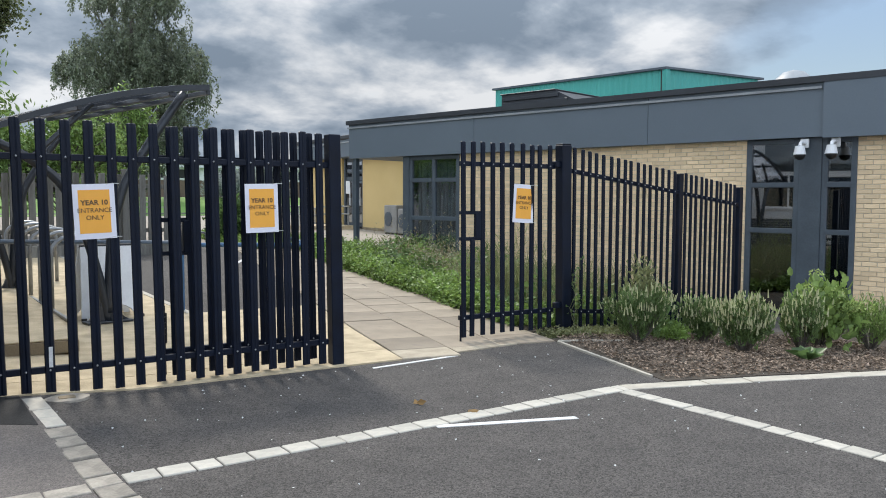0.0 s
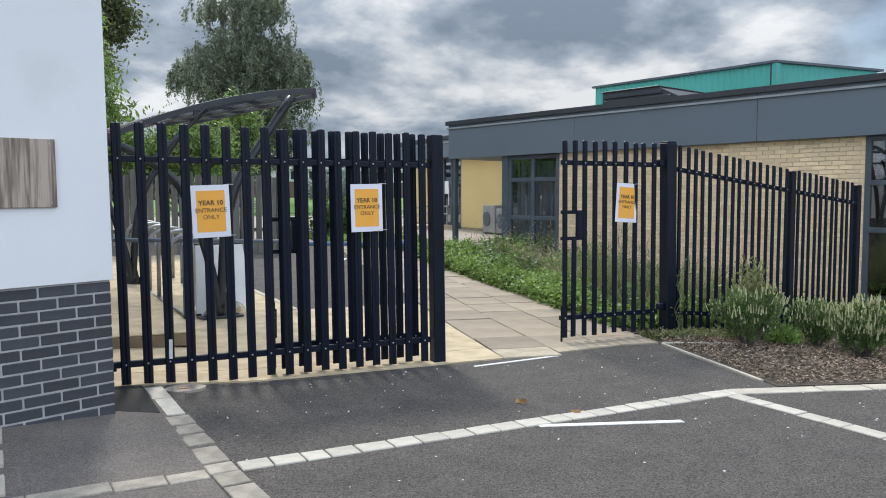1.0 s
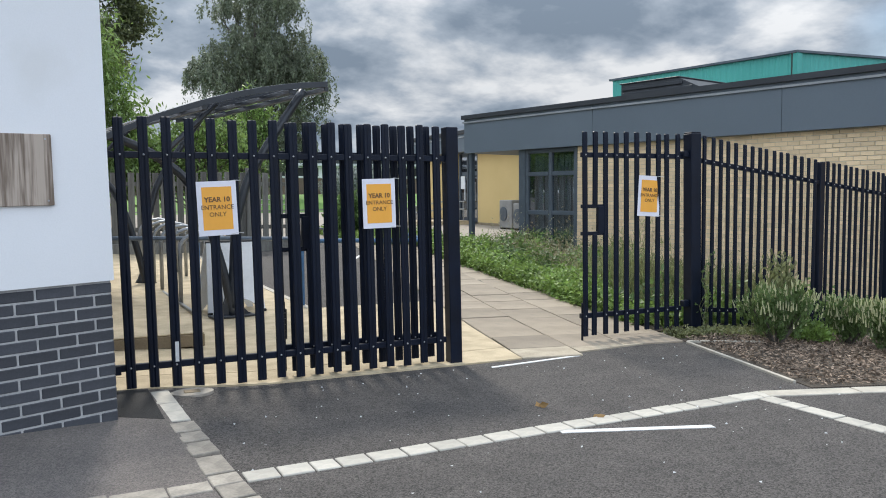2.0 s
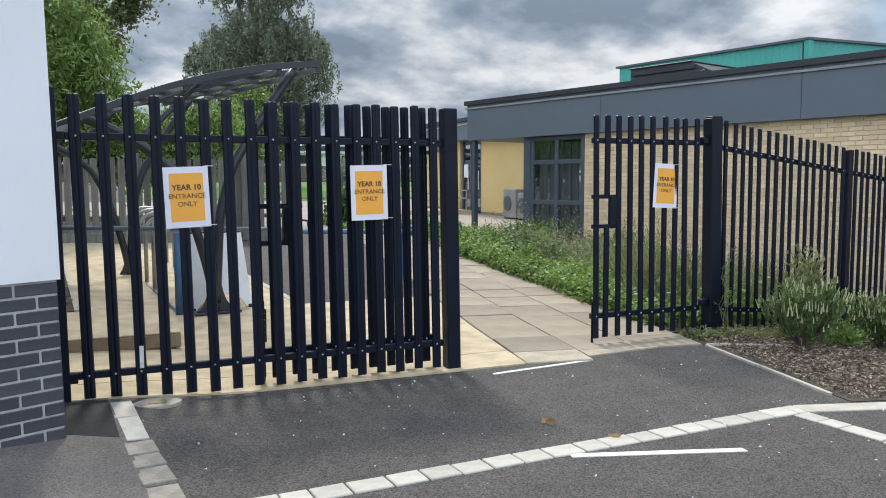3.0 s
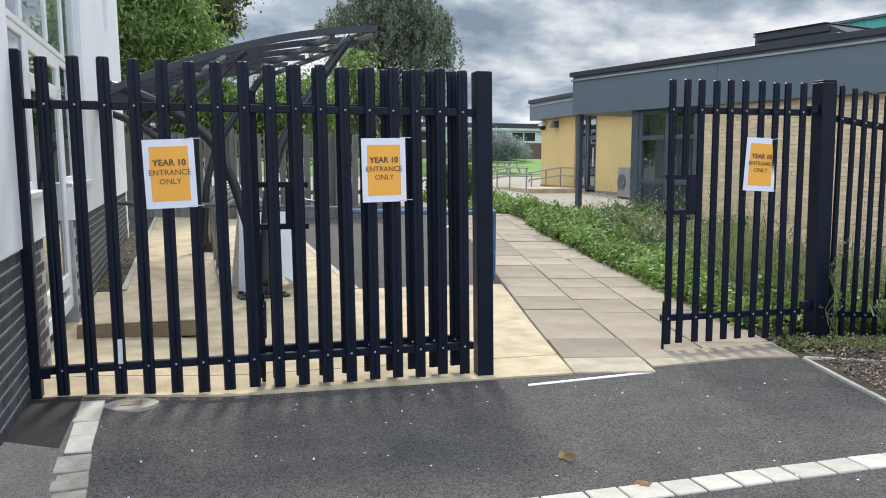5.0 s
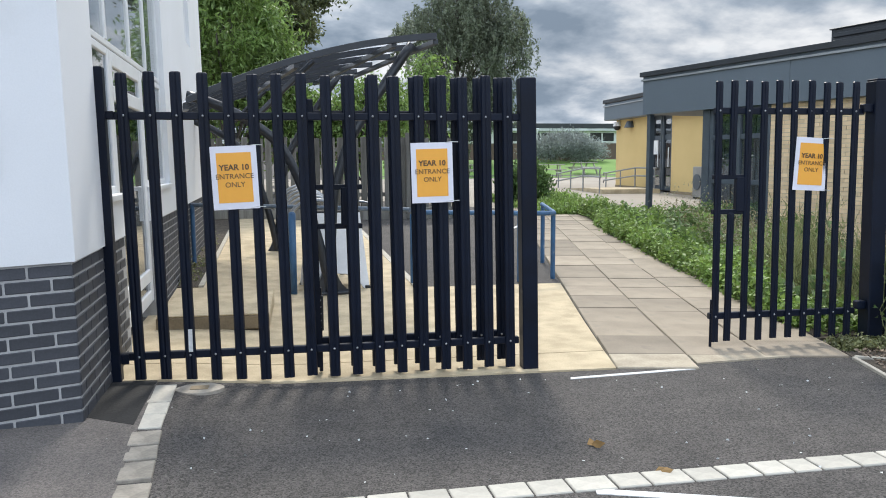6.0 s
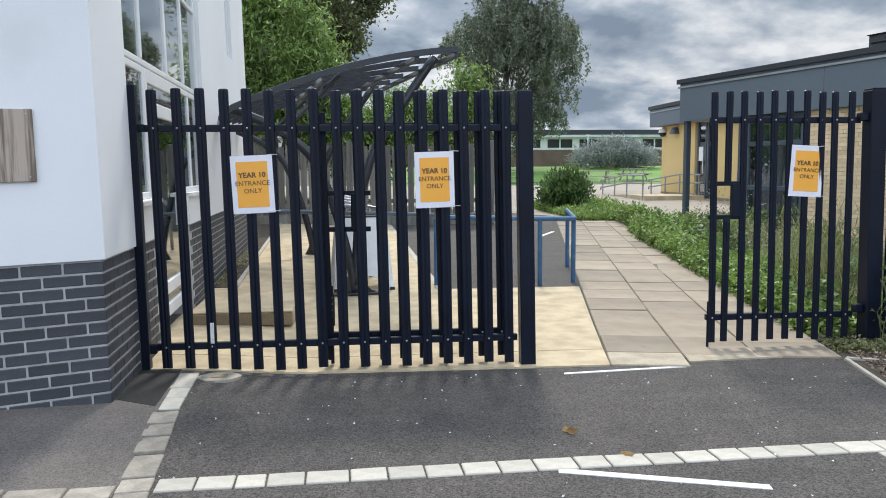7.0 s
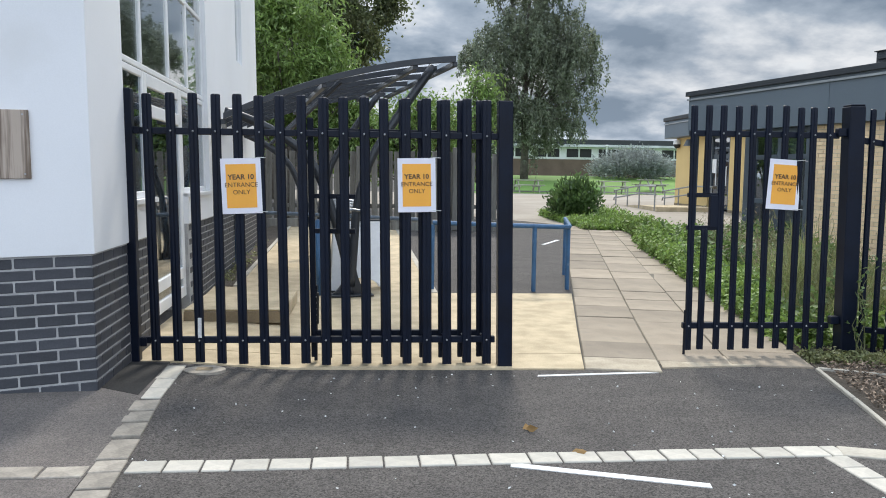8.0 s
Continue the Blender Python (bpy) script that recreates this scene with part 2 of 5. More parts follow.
M = {
    "asphalt": asphalt_material("asphalt", (0.077, 0.069, 0.064), (0.054, 0.049, 0.046), 150, 0.8),
    "asphalt_old": asphalt_material("asphalt_old", (0.150, 0.132, 0.121), (0.108, 0.096, 0.089), 170, 0.4),
    "patch": material("patch_tarmac", (0.026, 0.025, 0.025), 0.9, dark=(0.012, 0.012, 0.012), scale=6, fine=110, bump=1.0, bumpdist=0.01),
    "concrete": material("buff_concrete", (0.53, 0.435, 0.29), 0.88, dark=(0.39, 0.315, 0.205), scale=5.0, fine=85, bump=0.9, contrast=1.0, stain=((0.34, 0.265, 0.17), 2.6, 0.60, 0.45)),
    "slab": material("paving_slab", (0.31, 0.258, 0.195), 0.88, dark=(0.205, 0.17, 0.13), scale=2.2, fine=80, bump=0.35, random=0.24, stain=((0.15, 0.13, 0.11), 4, 0.58, 0.5)),
    "sill": material("rough_pale_concrete", (0.43, 0.37, 0.28), 0.9, dark=(0.30, 0.255, 0.19), scale=5, fine=70, bump=0.7, contrast=0.9, stain=((0.2, 0.17, 0.13), 4, 0.6, 0.5)),
    "yard": material("sandy_yard", (0.33, 0.29, 0.24), 0.9, dark=(0.25, 0.215, 0.175), scale=0.6, fine=12, bump=0.2),
    "joint": material("sandy_joint", (0.16, 0.14, 0.11), 0.95, scale=6, fine=60),
    "sett": material("painted_sett", (0.49, 0.46, 0.40), 0.85, dark=(0.37, 0.35, 0.31), scale=9, fine=55, bump=0.5, random=0.12, stain=((0.3, 0.28, 0.25), 9, 0.6, 0.6)),
    "sett_worn": material("worn_sett", (0.35, 0.315, 0.265), 0.85, dark=(0.19, 0.172, 0.148), scale=9, fine=60, bump=0.6, random=0.15),
    "paint": material("white_line_paint", (0.72, 0.72, 0.71), 0.7, dark=(0.55, 0.55, 0.54), scale=12, fine=90, bump=0.2),
    "brick_grey": material("grey_engineering_brick", (0.056, 0.060, 0.072), 0.6, dark=(0.034, 0.037, 0.046), scale=9, fine=90, bump=0.3, random=0.2),
    "mortar": material("grey_mortar", (0.42, 0.42, 0.42), 0.95, scale=10, fine=120, bump=0.4),
    "render": material("white_render", (0.78, 0.79, 0.81), 0.85, dark=(0.72, 0.73, 0.745), scale=0.8, fine=130, bump=0.12, contrast=0.4, stain=((0.66, 0.66, 0.65), 1.4, 0.62, 0.45)),
    "navy": material("navy_powder_coat", (0.005, 0.0095, 0.023), 0.40, spec=0.2, dark=(0.004, 0.006, 0.013), scale=5, fine=90, bump=0.06, stain=((0.02, 0.022, 0.028), 24, 0.70, 0.6)),
    "bolt": material("galvanised_bolt", (0.45, 0.46, 0.48), 0.4, metal=0.8, bump=0),
    "steel": material("galvanised_steel", (0.33, 0.345, 0.36), 0.42, metal=0.75, scale=12, fine=80, bump=0.1),
    "blue": material("blue_painted_tube", (0.045, 0.13, 0.26), 0.45, scale=7, fine=60, bump=0.1, stain=((0.2, 0.24, 0.28), 14, 0.63, 0.6)),
    "greyblue": material("grey_blue_painted_tube", (0.13, 0.17, 0.22), 0.45, scale=7, fine=60, bump=0.1),
    "buff": material("buff_brick", (0.80, 0.62, 0.40), 0.85, dark=(0.70, 0.535, 0.34), scale=6, fine=60, bump=0.3, random=0.12),
    "buff_joined": material("buff_brick_joined", (0.80, 0.62, 0.40), 0.85, dark=(0.70, 0.535, 0.34), scale=6, fine=60, bump=0.3, island=0.12),
    "buff_mortar": material("pale_mortar", (0.66, 0.57, 0.44), 0.95, scale=10, fine=100),
    "clad": material("slate_grey_cladding", (0.122, 0.152, 0.182), 0.5, dark=(0.108, 0.135, 0.162), scale=0.7, fine=40, bump=0.03, contrast=0.4),
    "clad_dark": material("dark_grey_coping", (0.032, 0.036, 0.043), 0.5, scale=1.5, fine=40, bump=0.03),
    "ledge": material("pale_grey_trim", (0.33, 0.35, 0.37), 0.5, scale=2, fine=40, bump=0.03),
    "frame_grey": material("grey_window_frame", (0.078, 0.098, 0.12), 0.45, scale=3, fine=40, bump=0.03),
    "frame_white": material("white_window_frame", (0.78, 0.79, 0.8), 0.4, dark=(0.7, 0.71, 0.72), scale=3, fine=40, bump=0.03),
    "yellow": material("cream_yellow_render", (0.66, 0.49, 0.22), 0.85, dark=(0.6, 0.44, 0.19), scale=0.9, fine=50, bump=0.1),
    "teal": material("teal_profiled_metal", (0.06, 0.36, 0.31), 0.5, dark=(0.05, 0.32, 0.275), scale=0.4, fine=10, bump=0.03),
    "room": material("dim_interior", (0.32, 0.31, 0.3), 0.9, scale=1.5, fine=20, bump=0),
    "blind": material("window_blind", (0.3, 0.32, 0.32), 0.9, scale=2, fine=30, bump=0),
    "grass": material("mown_grass", (0.135, 0.25, 0.045), 0.9, dark=(0.095, 0.185, 0.03), scale=0.25, fine=14, bump=0.5, bumpdist=0.02),
    "soil": material("soil", (0.085, 0.068, 0.05), 0.95, dark=(0.04, 0.032, 0.025), scale=5, fine=60, bump=1.0, bumpdist=0.02),
    "mulch": material("bark_chips", (0.31, 0.235, 0.175), 0.9, dark=(0.11, 0.08, 0.058), scale=14, fine=60, bump=0.4, island=0.7),
    "timber": material("weathered_timber", (0.21, 0.205, 0.185), 0.9, dark=(0.10, 0.095, 0.085), scale=4, fine=50, bump=0.5, stretch=(3, 3, 0.25), random=0.22),
    "timber_pale": material("pale_timber", (0.42, 0.4, 0.34), 0.9, dark=(0.3, 0.28, 0.23), scale=3, fine=50, bump=0.4),
    "navy_grey": material("dark_grey_steel", (0.022, 0.027, 0.036), 0.32, spec=0.5, scale=5, fine=80, bump=0.05),
    "plaque": material("weathered_plywood", (0.44, 0.37, 0.31), 0.85, dark=(0.17, 0.13, 0.10), scale=4.5, fine=40, bump=0.4, contrast=1.5, stretch=(3.0, 1, 0.13), stain=((0.10, 0.075, 0.06), 7, 0.66, 0.7)),
    "kerbstone": material("stained_concrete", (0.3, 0.235, 0.15), 0.92, dark=(0.19, 0.15, 0.1), scale=4, fine=70, bump=0.5),
    "edging": material("pale_edging", (0.48, 0.445, 0.375), 0.85, dark=(0.35, 0.32, 0.27), scale=6, fine=50, bump=0.4),
    "paper": material("white_paper", (0.78, 0.77, 0.84), 0.35, dark=(0.74, 0.73, 0.8), scale=5, fine=40, bump=0.02),
    "orange": material("orange_print", (0.90, 0.42, 0.055), 0.35, dark=(0.87, 0.40, 0.05), scale=5, fine=40, bump=0),
    "ink": material("black_ink", (0.13, 0.075, 0.03), 0.5, bump=0),
    "tie": material("white_cable_tie", (0.75, 0.75, 0.75), 0.4, bump=0),
    "white_plastic": material("white_board", (0.76, 0.77, 0.78), 0.45, dark=(0.66, 0.67, 0.68), scale=4, fine=40, bump=0.05),
    "black": material("black_rubber", (0.015, 0.015, 0.016), 0.6, bump=0.1),
    "grey_plastic": material("light_grey_plastic", (0.29, 0.285, 0.27), 0.5, scale=4, bump=0.05),
    "bark": material("tree_bark", (0.16, 0.14, 0.12), 0.9, dark=(0.07, 0.06, 0.05), scale=3, fine=20, bump=0.7, bumpdist=0.03),
    "brown": material("brown_brick_far", (0.17, 0.12, 0.09), 0.9, scale=1, fine=15, bump=0.1),
    "roof_white": material("pale_roof_sheet", (0.6, 0.62, 0.63), 0.6, scale=1, fine=10, bump=0.05),
    "leaf_birch": leaf_material("birch_leaves", (0.22, 0.255, 0.17)),
    "leaf_dark": leaf_material("dark_tree_leaves", (0.14, 0.17, 0.07)),
    "leaf_ash": leaf_material("fresh_green_leaves", (0.24, 0.36, 0.10)),
    "leaf_hebe": leaf_material("shrub_leaves", (0.165, 0.25, 0.085)),
    "leaf_lime": leaf_material("lime_leaves", (0.28, 0.40, 0.12)),
    "leaf_weed": leaf_material("weed_leaves", (0.24, 0.36, 0.09)),
    "leaf_dry": leaf_material("dry_stems", (0.34, 0.29, 0.18)),
    "leaf_bush": leaf_material("glossy_bush_leaves", (0.12, 0.20, 0.065), 0.35),
    "leaf_olive": leaf_material("olive_grass", (0.27, 0.29, 0.13)),
    "seed_heads": leaf_material("seed_heads", (0.40, 0.40, 0.27), 0.8),
    "leaf_silver": leaf_material("silver_leaves", (0.33, 0.37, 0.35)),
    "flower_lime": leaf_material("lime_flower_heads", (0.52, 0.64, 0.22), 0.7, 0.2),
    "flower": leaf_material("pale_flower_spikes", (0.74, 0.74, 0.46), 0.7, 0.15),
    "fallen": material("fallen_leaf", (0.32, 0.19, 0.07), 0.8, scale=20),
    "glass": glass_material("window_glass"),
    "glass_dark": glass_material("tinted_window_glass", (0.34, 0.44, 0.52)),
    "glass_blue": glass_material("blue_grey_window_glass", (0.68, 0.76, 0.80)),
    "clear_sheet": sheet_material("clear_roof_sheet"),
}


# ---- mesh helpers ----
def mesh_of(name, bm, mat, smooth_shade=False):
    me = bpy.data.meshes.new(name)
    bmesh.ops.recalc_face_normals(bm, faces=bm.faces)
    bm.to_mesh(me)
    bm.free()
    if mat:
        me.materials.append(M[mat])
    if smooth_shade:
        for p in me.polygons:
            p.use_smooth = True
    return me


def part(name, bm, mat, parent, label="", smooth_shade=False):
    ob = new(name, bm if isinstance(bm, bpy.types.Mesh) else mesh_of(name, bm, mat, smooth_shade))
    ob.parent = parent
    if label:
        tagged(ob, label)
    return ob


def piece(name, me, parent, m):
    ob = new(name, me)
    ob.parent = parent
    ob.matrix_basis = m
    return ob


def root(name, m, label, category, group="", kind=""):
    ob = new(name)
    ob.matrix_basis = m
    return tagged(ob, label, category, group, kind)


def box(bm, lo, hi, bevel=0.0, m=None):
    vs = bmesh.ops.create_cube(bm, size=1.0)["verts"]
    for v in vs:
        v.co = Vector([(a + b) / 2 + c * (b - a) for a, b, c in zip(lo, hi, v.co)])
    if bevel:
        es = list({e for v in vs for e in v.link_edges})
        r = bmesh.ops.bevel(bm, geom=es, offset=bevel, segments=1, affect="EDGES")
        vs = list({v for f in r["faces"] for v in f.verts} | {v for v in vs if v.is_valid})
    if m:
        for v in vs:
            v.co = m @ v.co
    return vs


def one_box(lo, hi, bevel=0.0, m=None):
    bm = bmesh.new()
    box(bm, lo, hi, bevel, m)
    return bm


def tube(bm, pts, r, seg=10, r2=None, caps=True):
    """A round tube along a polyline."""
    pts = [Vector(p) for p in pts]
    rings = []
    for i, p in enumerate(pts):
        d = (pts[min(i + 1, len(pts) - 1)] - pts[max(i - 1, 0)]).normalized()
        a = d.orthogonal().normalized() if i == 0 else (rings_a - d * rings_a.dot(d)).normalized()
        rings_a = a
        b = d.cross(a)
        k = i / max(1, len(pts) - 1)
        rr = r if r2 is None else r * (1 - k) + r2 * k
        rings.append([bm.verts.new(p + (a * math.cos(t) + b * math.sin(t)) * rr) for t in (2 * math.pi * j / seg for j in range(seg))])
    for u, v in zip(rings, rings[1:]):
        for j in range(seg):
            bm.faces.new((u[j], u[(j + 1) % seg], v[(j + 1) % seg], v[j]))
    if caps:
        bm.faces.new(rings[0][::-1])
        bm.faces.new(rings[-1])


def one_tube(pts, r, seg=10, r2=None):
    bm = bmesh.new()
    tube(bm, pts, r, seg, r2)
    return bm


def prism(bm, outline, depth, m=None):
    """A flat outline in x and z, drawn out along y."""
    a = [bm.verts.new((x, 0, z)) for x, z in outline]
    b = [bm.verts.new((x, depth, z)) for x, z in outline]
    n = len(a)
    bm.faces.new(a)
    bm.faces.new(b[::-1])
    for i in range(n):
        bm.faces.new((a[i], b[i], b[(i + 1) % n], a[(i + 1) % n]))
    if m:
        for v in a + b:
            v.co = m @ v.co


def ground(x, y):
    """The lie of the land."""
    z = (0.05 * (1 - smooth(0.3, 1.3, x)) + 0.05 * (1 - smooth(-0.8, 0.2, x)) * (1 - smooth(5, 6, y))) * smooth(3.6, 4.7, y)
    z += 0.02 * (1 - smooth(-0.1, 0.42, x)) * smooth(2.2, 4.6, y) * (1 - smooth(5.35, 5.6, y))
    z += 0.016 * min(22.0, max(0.0, y - 7.0)) + 1.0 * smooth(46, 64, y)
    z -= 0.09 * min(4.0, max(0.0, x - 5.4)) * (1 - smooth(7.5, 13, y)) * smooth(3.2, 5.0, y + 0.25 * (x - 4))
    return z


def sheet(name, quad, nx, ny, mat, dz, label, category, kind="structure", thick=0.05):
    """A sheet on the ground between four corners, following the lie of the land."""
    a, b, c, d = [Vector((*p, 0)) for p in quad]
    bm = bmesh.new()
    g = []
    for j in range(ny + 1):
        v = j / ny
        row = []
        for i in range(nx + 1):
            u = i / nx
            p = a.lerp(b, u).lerp(d.lerp(c, u), v)
            row.append(bm.verts.new((p.x, p.y, ground(p.x, p.y) + dz - 0.05)))
        g.append(row)
    for j in range(ny):
        for i in range(nx):
            bm.faces.new((g[j][i], g[j][i + 1], g[j + 1][i + 1], g[j + 1][i]))
    if thick:
        r = bmesh.ops.extrude_face_region(bm, geom=list(bm.faces))
        for v in r["geom"]:
            if isinstance(v, bmesh.types.BMVert):
                v.co.z += thick
    ob = new(name, mesh_of(name, bm, mat))
    return tagged(ob, label, category, kind=kind)


# ---- ground ----
xs = [-900, -400, -150, -60, -30, -16, -10, -6, -3, -1.5] + [-0.8 + 0.1 * i for i in range(20)] + [1.2 + 0.2 * i for i in range(56)] + [13, 14, 16, 19, 23, 28, 36, 50, 80, 150, 400, 900]
ys = [-400, -120, -40, -15, -8, -4, -2, 0, 1, 2] + [2.4 + 0.3 * i for i in range(42)] + [15.5, 16.5, 18, 20, 23, 26, 30, 34, 38, 42, 46, 50, 54, 58, 62, 66, 75, 100, 200, 450, 1200]
bm = bmesh.new()
grid = [[bm.verts.new((x, y, ground(x, y))) for x in xs] for y in ys]
for j in range(len(ys) - 1):
    for i in range(len(xs) - 1):
        bm.faces.new((grid[j][i], grid[j][i + 1], grid[j + 1][i + 1], grid[j + 1][i]))
tagged(new("ground", mesh_of("ground", bm, "asphalt")), "dark grey worn asphalt ground with pale grit", "ground", kind="structure")

sheet("pavement_west", [(-3, 1.0), (0.72, 1.0), (0.44, 5.50), (-3, 5.50)], 40, 24, "asphalt_old", 0.006, "pale worn asphalt footway beside the white building", "pavement")
sheet("pavement_patch", [(0.19, 4.88), (0.46, 4.74), (0.435, 5.55), (0.14, 5.55)], 6, 8, "patch", 0.008, "dark tarmac repair at the fence foot", "pavement")
concrete = sheet("concrete_apron", [(0.05, 5.955), (3.335, 5.935), (3.95, 8.78), (0.0, 8.86)], 16, 14, "concrete", 0.012, "buff brushed concrete apron behind the fence", "pavement")
sheet("concrete_margin", [(0.05, 5.56), (3.24, 5.47), (3.333, 5.923), (0.05, 5.943)], 16, 3, "concrete", 0.012, "rough buff concrete margin under the fence line", "pavement")
sheet("concrete_strip", [(-0.2, 8.86), (2.40, 8.81), (2.16, 17.4), (-0.4, 17.4)], 8, 16, "concrete", 0.012, "buff concrete strip under the cycle shelter", "pavement")
sheet("concrete_sill", [(3.80, 5.485), (4.86, 5.58), (4.90, 5.86), (3.875, 5.81)], 10, 3, "sill", 0.012, "rough concrete threshold strip under the gate", "pavement")
sheet("white_line", [(2.40, 8.82), (2.47, 8.82), (2.23, 17.4), (2.16, 17.4)], 1, 12, "edging", 0.018, "pale edging line beside the concrete strip", "trim")
sheet("forecourt", [(7.2, 17.2), (13, 16.5), (20, 43.9), (-12, 43.9)], 16, 12, "yard", 0.008, "pale sandy concrete yard before the far block", "pavement")
lawn = sheet("lawn", [(3, 44), (44, 44), (60, 78), (3, 78)], 30, 18, "grass", 0.02, "bright mown green lawn rising gently", "lawn")

# painted tape lines on the asphalt
for quad, lab in (([(2.88, 5.30), (2.89, 5.335), (3.76, 5.415), (3.76, 5.38)], "white tape line on the asphalt before the gate"), ([(2.43, 3.66), (2.44, 3.71), (3.27, 3.42), (3.26, 3.37)], "white tape line across the asphalt beside the setts")):
    sheet("tape_line", [quad[0], quad[3], quad[2], quad[1]], 8, 1, "paint", 0.0035, lab, "line marking")

sheet("tape_line", [(4.70, 14.15), (4.76, 14.13), (5.22, 15.0), (5.16, 15.02)], 1, 6, "paint", 0.006, "white painted line on the far tarmac", "line marking")
sheet("soil_strip", [(0.02, 8.9), (0.26, 8.9), (-0.02, 16.8), (-0.4, 16.8)], 2, 14, "soil", 0.02, "narrow soil strip along the white building", "bed")

sheet("soil_edging", [(0.26, 8.9), (0.31, 8.9), (0.03, 16.8), (-0.02, 16.8)], 1, 14, "edging", 0.03, "pale edging strip beside the soil", "trim")

# ---- setts: rows of squared stones flush with the asphalt ----
def sett_row(a, b, width, length, mat, holder, jitter=0.006, lift=0.007):
    a, b = Vector((*a, 0)), Vector((*b, 0))
    ang = math.atan2((b - a).y, (b - a).x)
    total, cuts = (b - a).length, [0.0]
    while cuts[-1] < total - length * 0.5:
        cuts.append(min(total, cuts[-1] + length * random.choice((0.8, 0.9, 1.0, 1.0, 1.15, 1.45))))
    cut = {}
    for c0, c1 in zip(cuts, cuts[1:]):
        p, l = a.lerp(b, (c0 + c1) / 2 / total), round(c1 - c0 - 0.009, 3)
        if l not in cut:
            cut[l] = mesh_of("sett", one_box((-l / 2, -width / 2, -0.05), (l / 2, width / 2, 0.0), 0.004), mat)
        m = Matrix.Translation((p.x, p.y, ground(p.x, p.y) + lift + random.uniform(-0.002, 0.002))) @ Euler((random.uniform(-0.012, 0.012), random.uniform(-0.012, 0.012), ang + random.uniform(-jitter, jitter) * 2)).to_matrix().to_4x4()
        piece("sett", cut[l], holder, m)


setts = root("sett_band", pose(0, 0, 0), "white painted stone setts crossing the asphalt in bands", "paving band", kind="structure")
sett_row((0.705, 3.715), (4.10, 3.80), 0.135, 0.165, "sett", setts)
sett_row((4.02, 3.73), (4.12, 1.2), 0.12, 0.17, "sett", setts)
sett_row((4.08, 3.80), (6.60, 2.98), 0.14, 0.45, "edging", setts)
sett_row((0.495, 5.47), (0.535, 4.66), 0.125, 0.25, "sett", setts)
sett_row((0.538, 4.65), (0.645, 3.46), 0.14, 0.19, "sett_worn", setts, 0.014, 0.010)
sett_row((0.648, 3.45), (0.82, 1.8), 0.145, 0.19, "sett_worn", setts, 0.014, 0.010)
sett_row((0.55, 3.66), (-0.60, 3.60), 0.13, 0.24, "sett_worn", setts, 0.012, 0.013)
sett_row((-0.42, 4.68), (-0.36, 3.70), 0.11, 0.3, "edging", setts, 0.006, 0.013)

# round access cover at the fence foot
cover = root("access_cover", pose(0.695, 5.375, ground(0.695, 5.375) - 0.008), "worn concrete-ringed access cover in the asphalt", "access cover")
bm = bmesh.new()
pts = [(0.13 * math.cos(t) * (1.0 + 0.06 * math.cos(4 * t)), 0.11 * math.sin(t)) for t in (2 * math.pi * i / 28 for i in range(28))]
prism(bm, pts, 0.02, Matrix.Rotation(radians(90), 4, "X"))
part("collar", bm, "sett_worn", cover)
part("lid", one_box((-0.05, -0.035, 0.02), (0.05, 0.035, 0.026), 0.002), "kerbstone", cover, "small iron lid")

# paved path of slabs
path = root("path_bed", pose(0, 0, 0), "sandy bed of the slab path", "pavement", kind="structure")
bm = bmesh.new()
sl_me = {}
pd = Vector((0.218, 1.0, 0)).normalized()
pn = Vector((pd.y, -pd.x, 0))
origin = Vector((3.245, 5.48, 0))
ang = math.atan2(pd.y, pd.x) - math.pi / 2


def slab_mesh(w, l, mat="slab"):
    key = (round(w, 3), round(l, 3), mat)
    if key not in sl_me:
        sl_me[key] = mesh_of("slab", one_box((-w / 2 + 0.006, -l / 2 + 0.004, -0.05), (w / 2 - 0.006, l / 2 - 0.004, 0), 0.005), mat)
    return sl_me[key]


# each column: its offset, width and the distances of its cross joints
cols = [(0.0, 0.53, [0.0, 0.35, 0.90, 1.45, 2.03, 2.62, 3.16, 3.72, 4.6, 5.5]),
        (0.53, 0.51, [0.33, 0.90, 1.35, 1.88, 2.50, 3.10, 3.65, 4.7, 5.3, 6.2]),
        (1.04, 0.57, [0.33, 0.75, 1.40, 2.00, 2.55, 3.15, 3.75, 4.4, 5.3, 6.2])]
for c0, w, cuts in cols:
    while cuts[-1] < 18.5:
        cuts.append(cuts[-1] + 0.9)
    for s_a, s_b in zip(cuts, cuts[1:]):
        p = origin + pd * ((s_a + s_b) / 2) + pn * (c0 + w / 2)
        m = Matrix.Translation((p.x, p.y, ground(p.x, p.y) + 0.018 + random.uniform(-0.003, 0.003))) @ Euler((radians(0.6), random.uniform(-0.006, 0.006), ang)).to_matrix().to_4x4()
        piece("slab", slab_mesh(w, s_b - s_a, "sill" if s_b < 0.4 else "slab"), path, m)
sheet("path_base", [(3.25, 5.50), (4.88, 5.80), tuple((origin + pd * 19 + pn * 1.66)[:2]), tuple((origin + pd * 19)[:2])], 6, 20, "joint", 0.006, "sandy joints of the slab path", "pavement")


# ---- white building ----
def brick_mesh(l, h, d, mat):
    bm = bmesh.new()
    box(bm, (-l / 2, 0, -h / 2), (l / 2, d, h / 2), 0.004)
    return mesh_of("brick", bm, mat)


WC = Vector((0.205, 4.80, 0))
WF = Vector((1.0, 0.37, 0)).normalized()      # front wall, towards the corner
WS = Vector((-0.04, 1.0, 0)).normalized()     # side wall, away from the corner
W_TOP, B_TOP = 6.8, 0.855


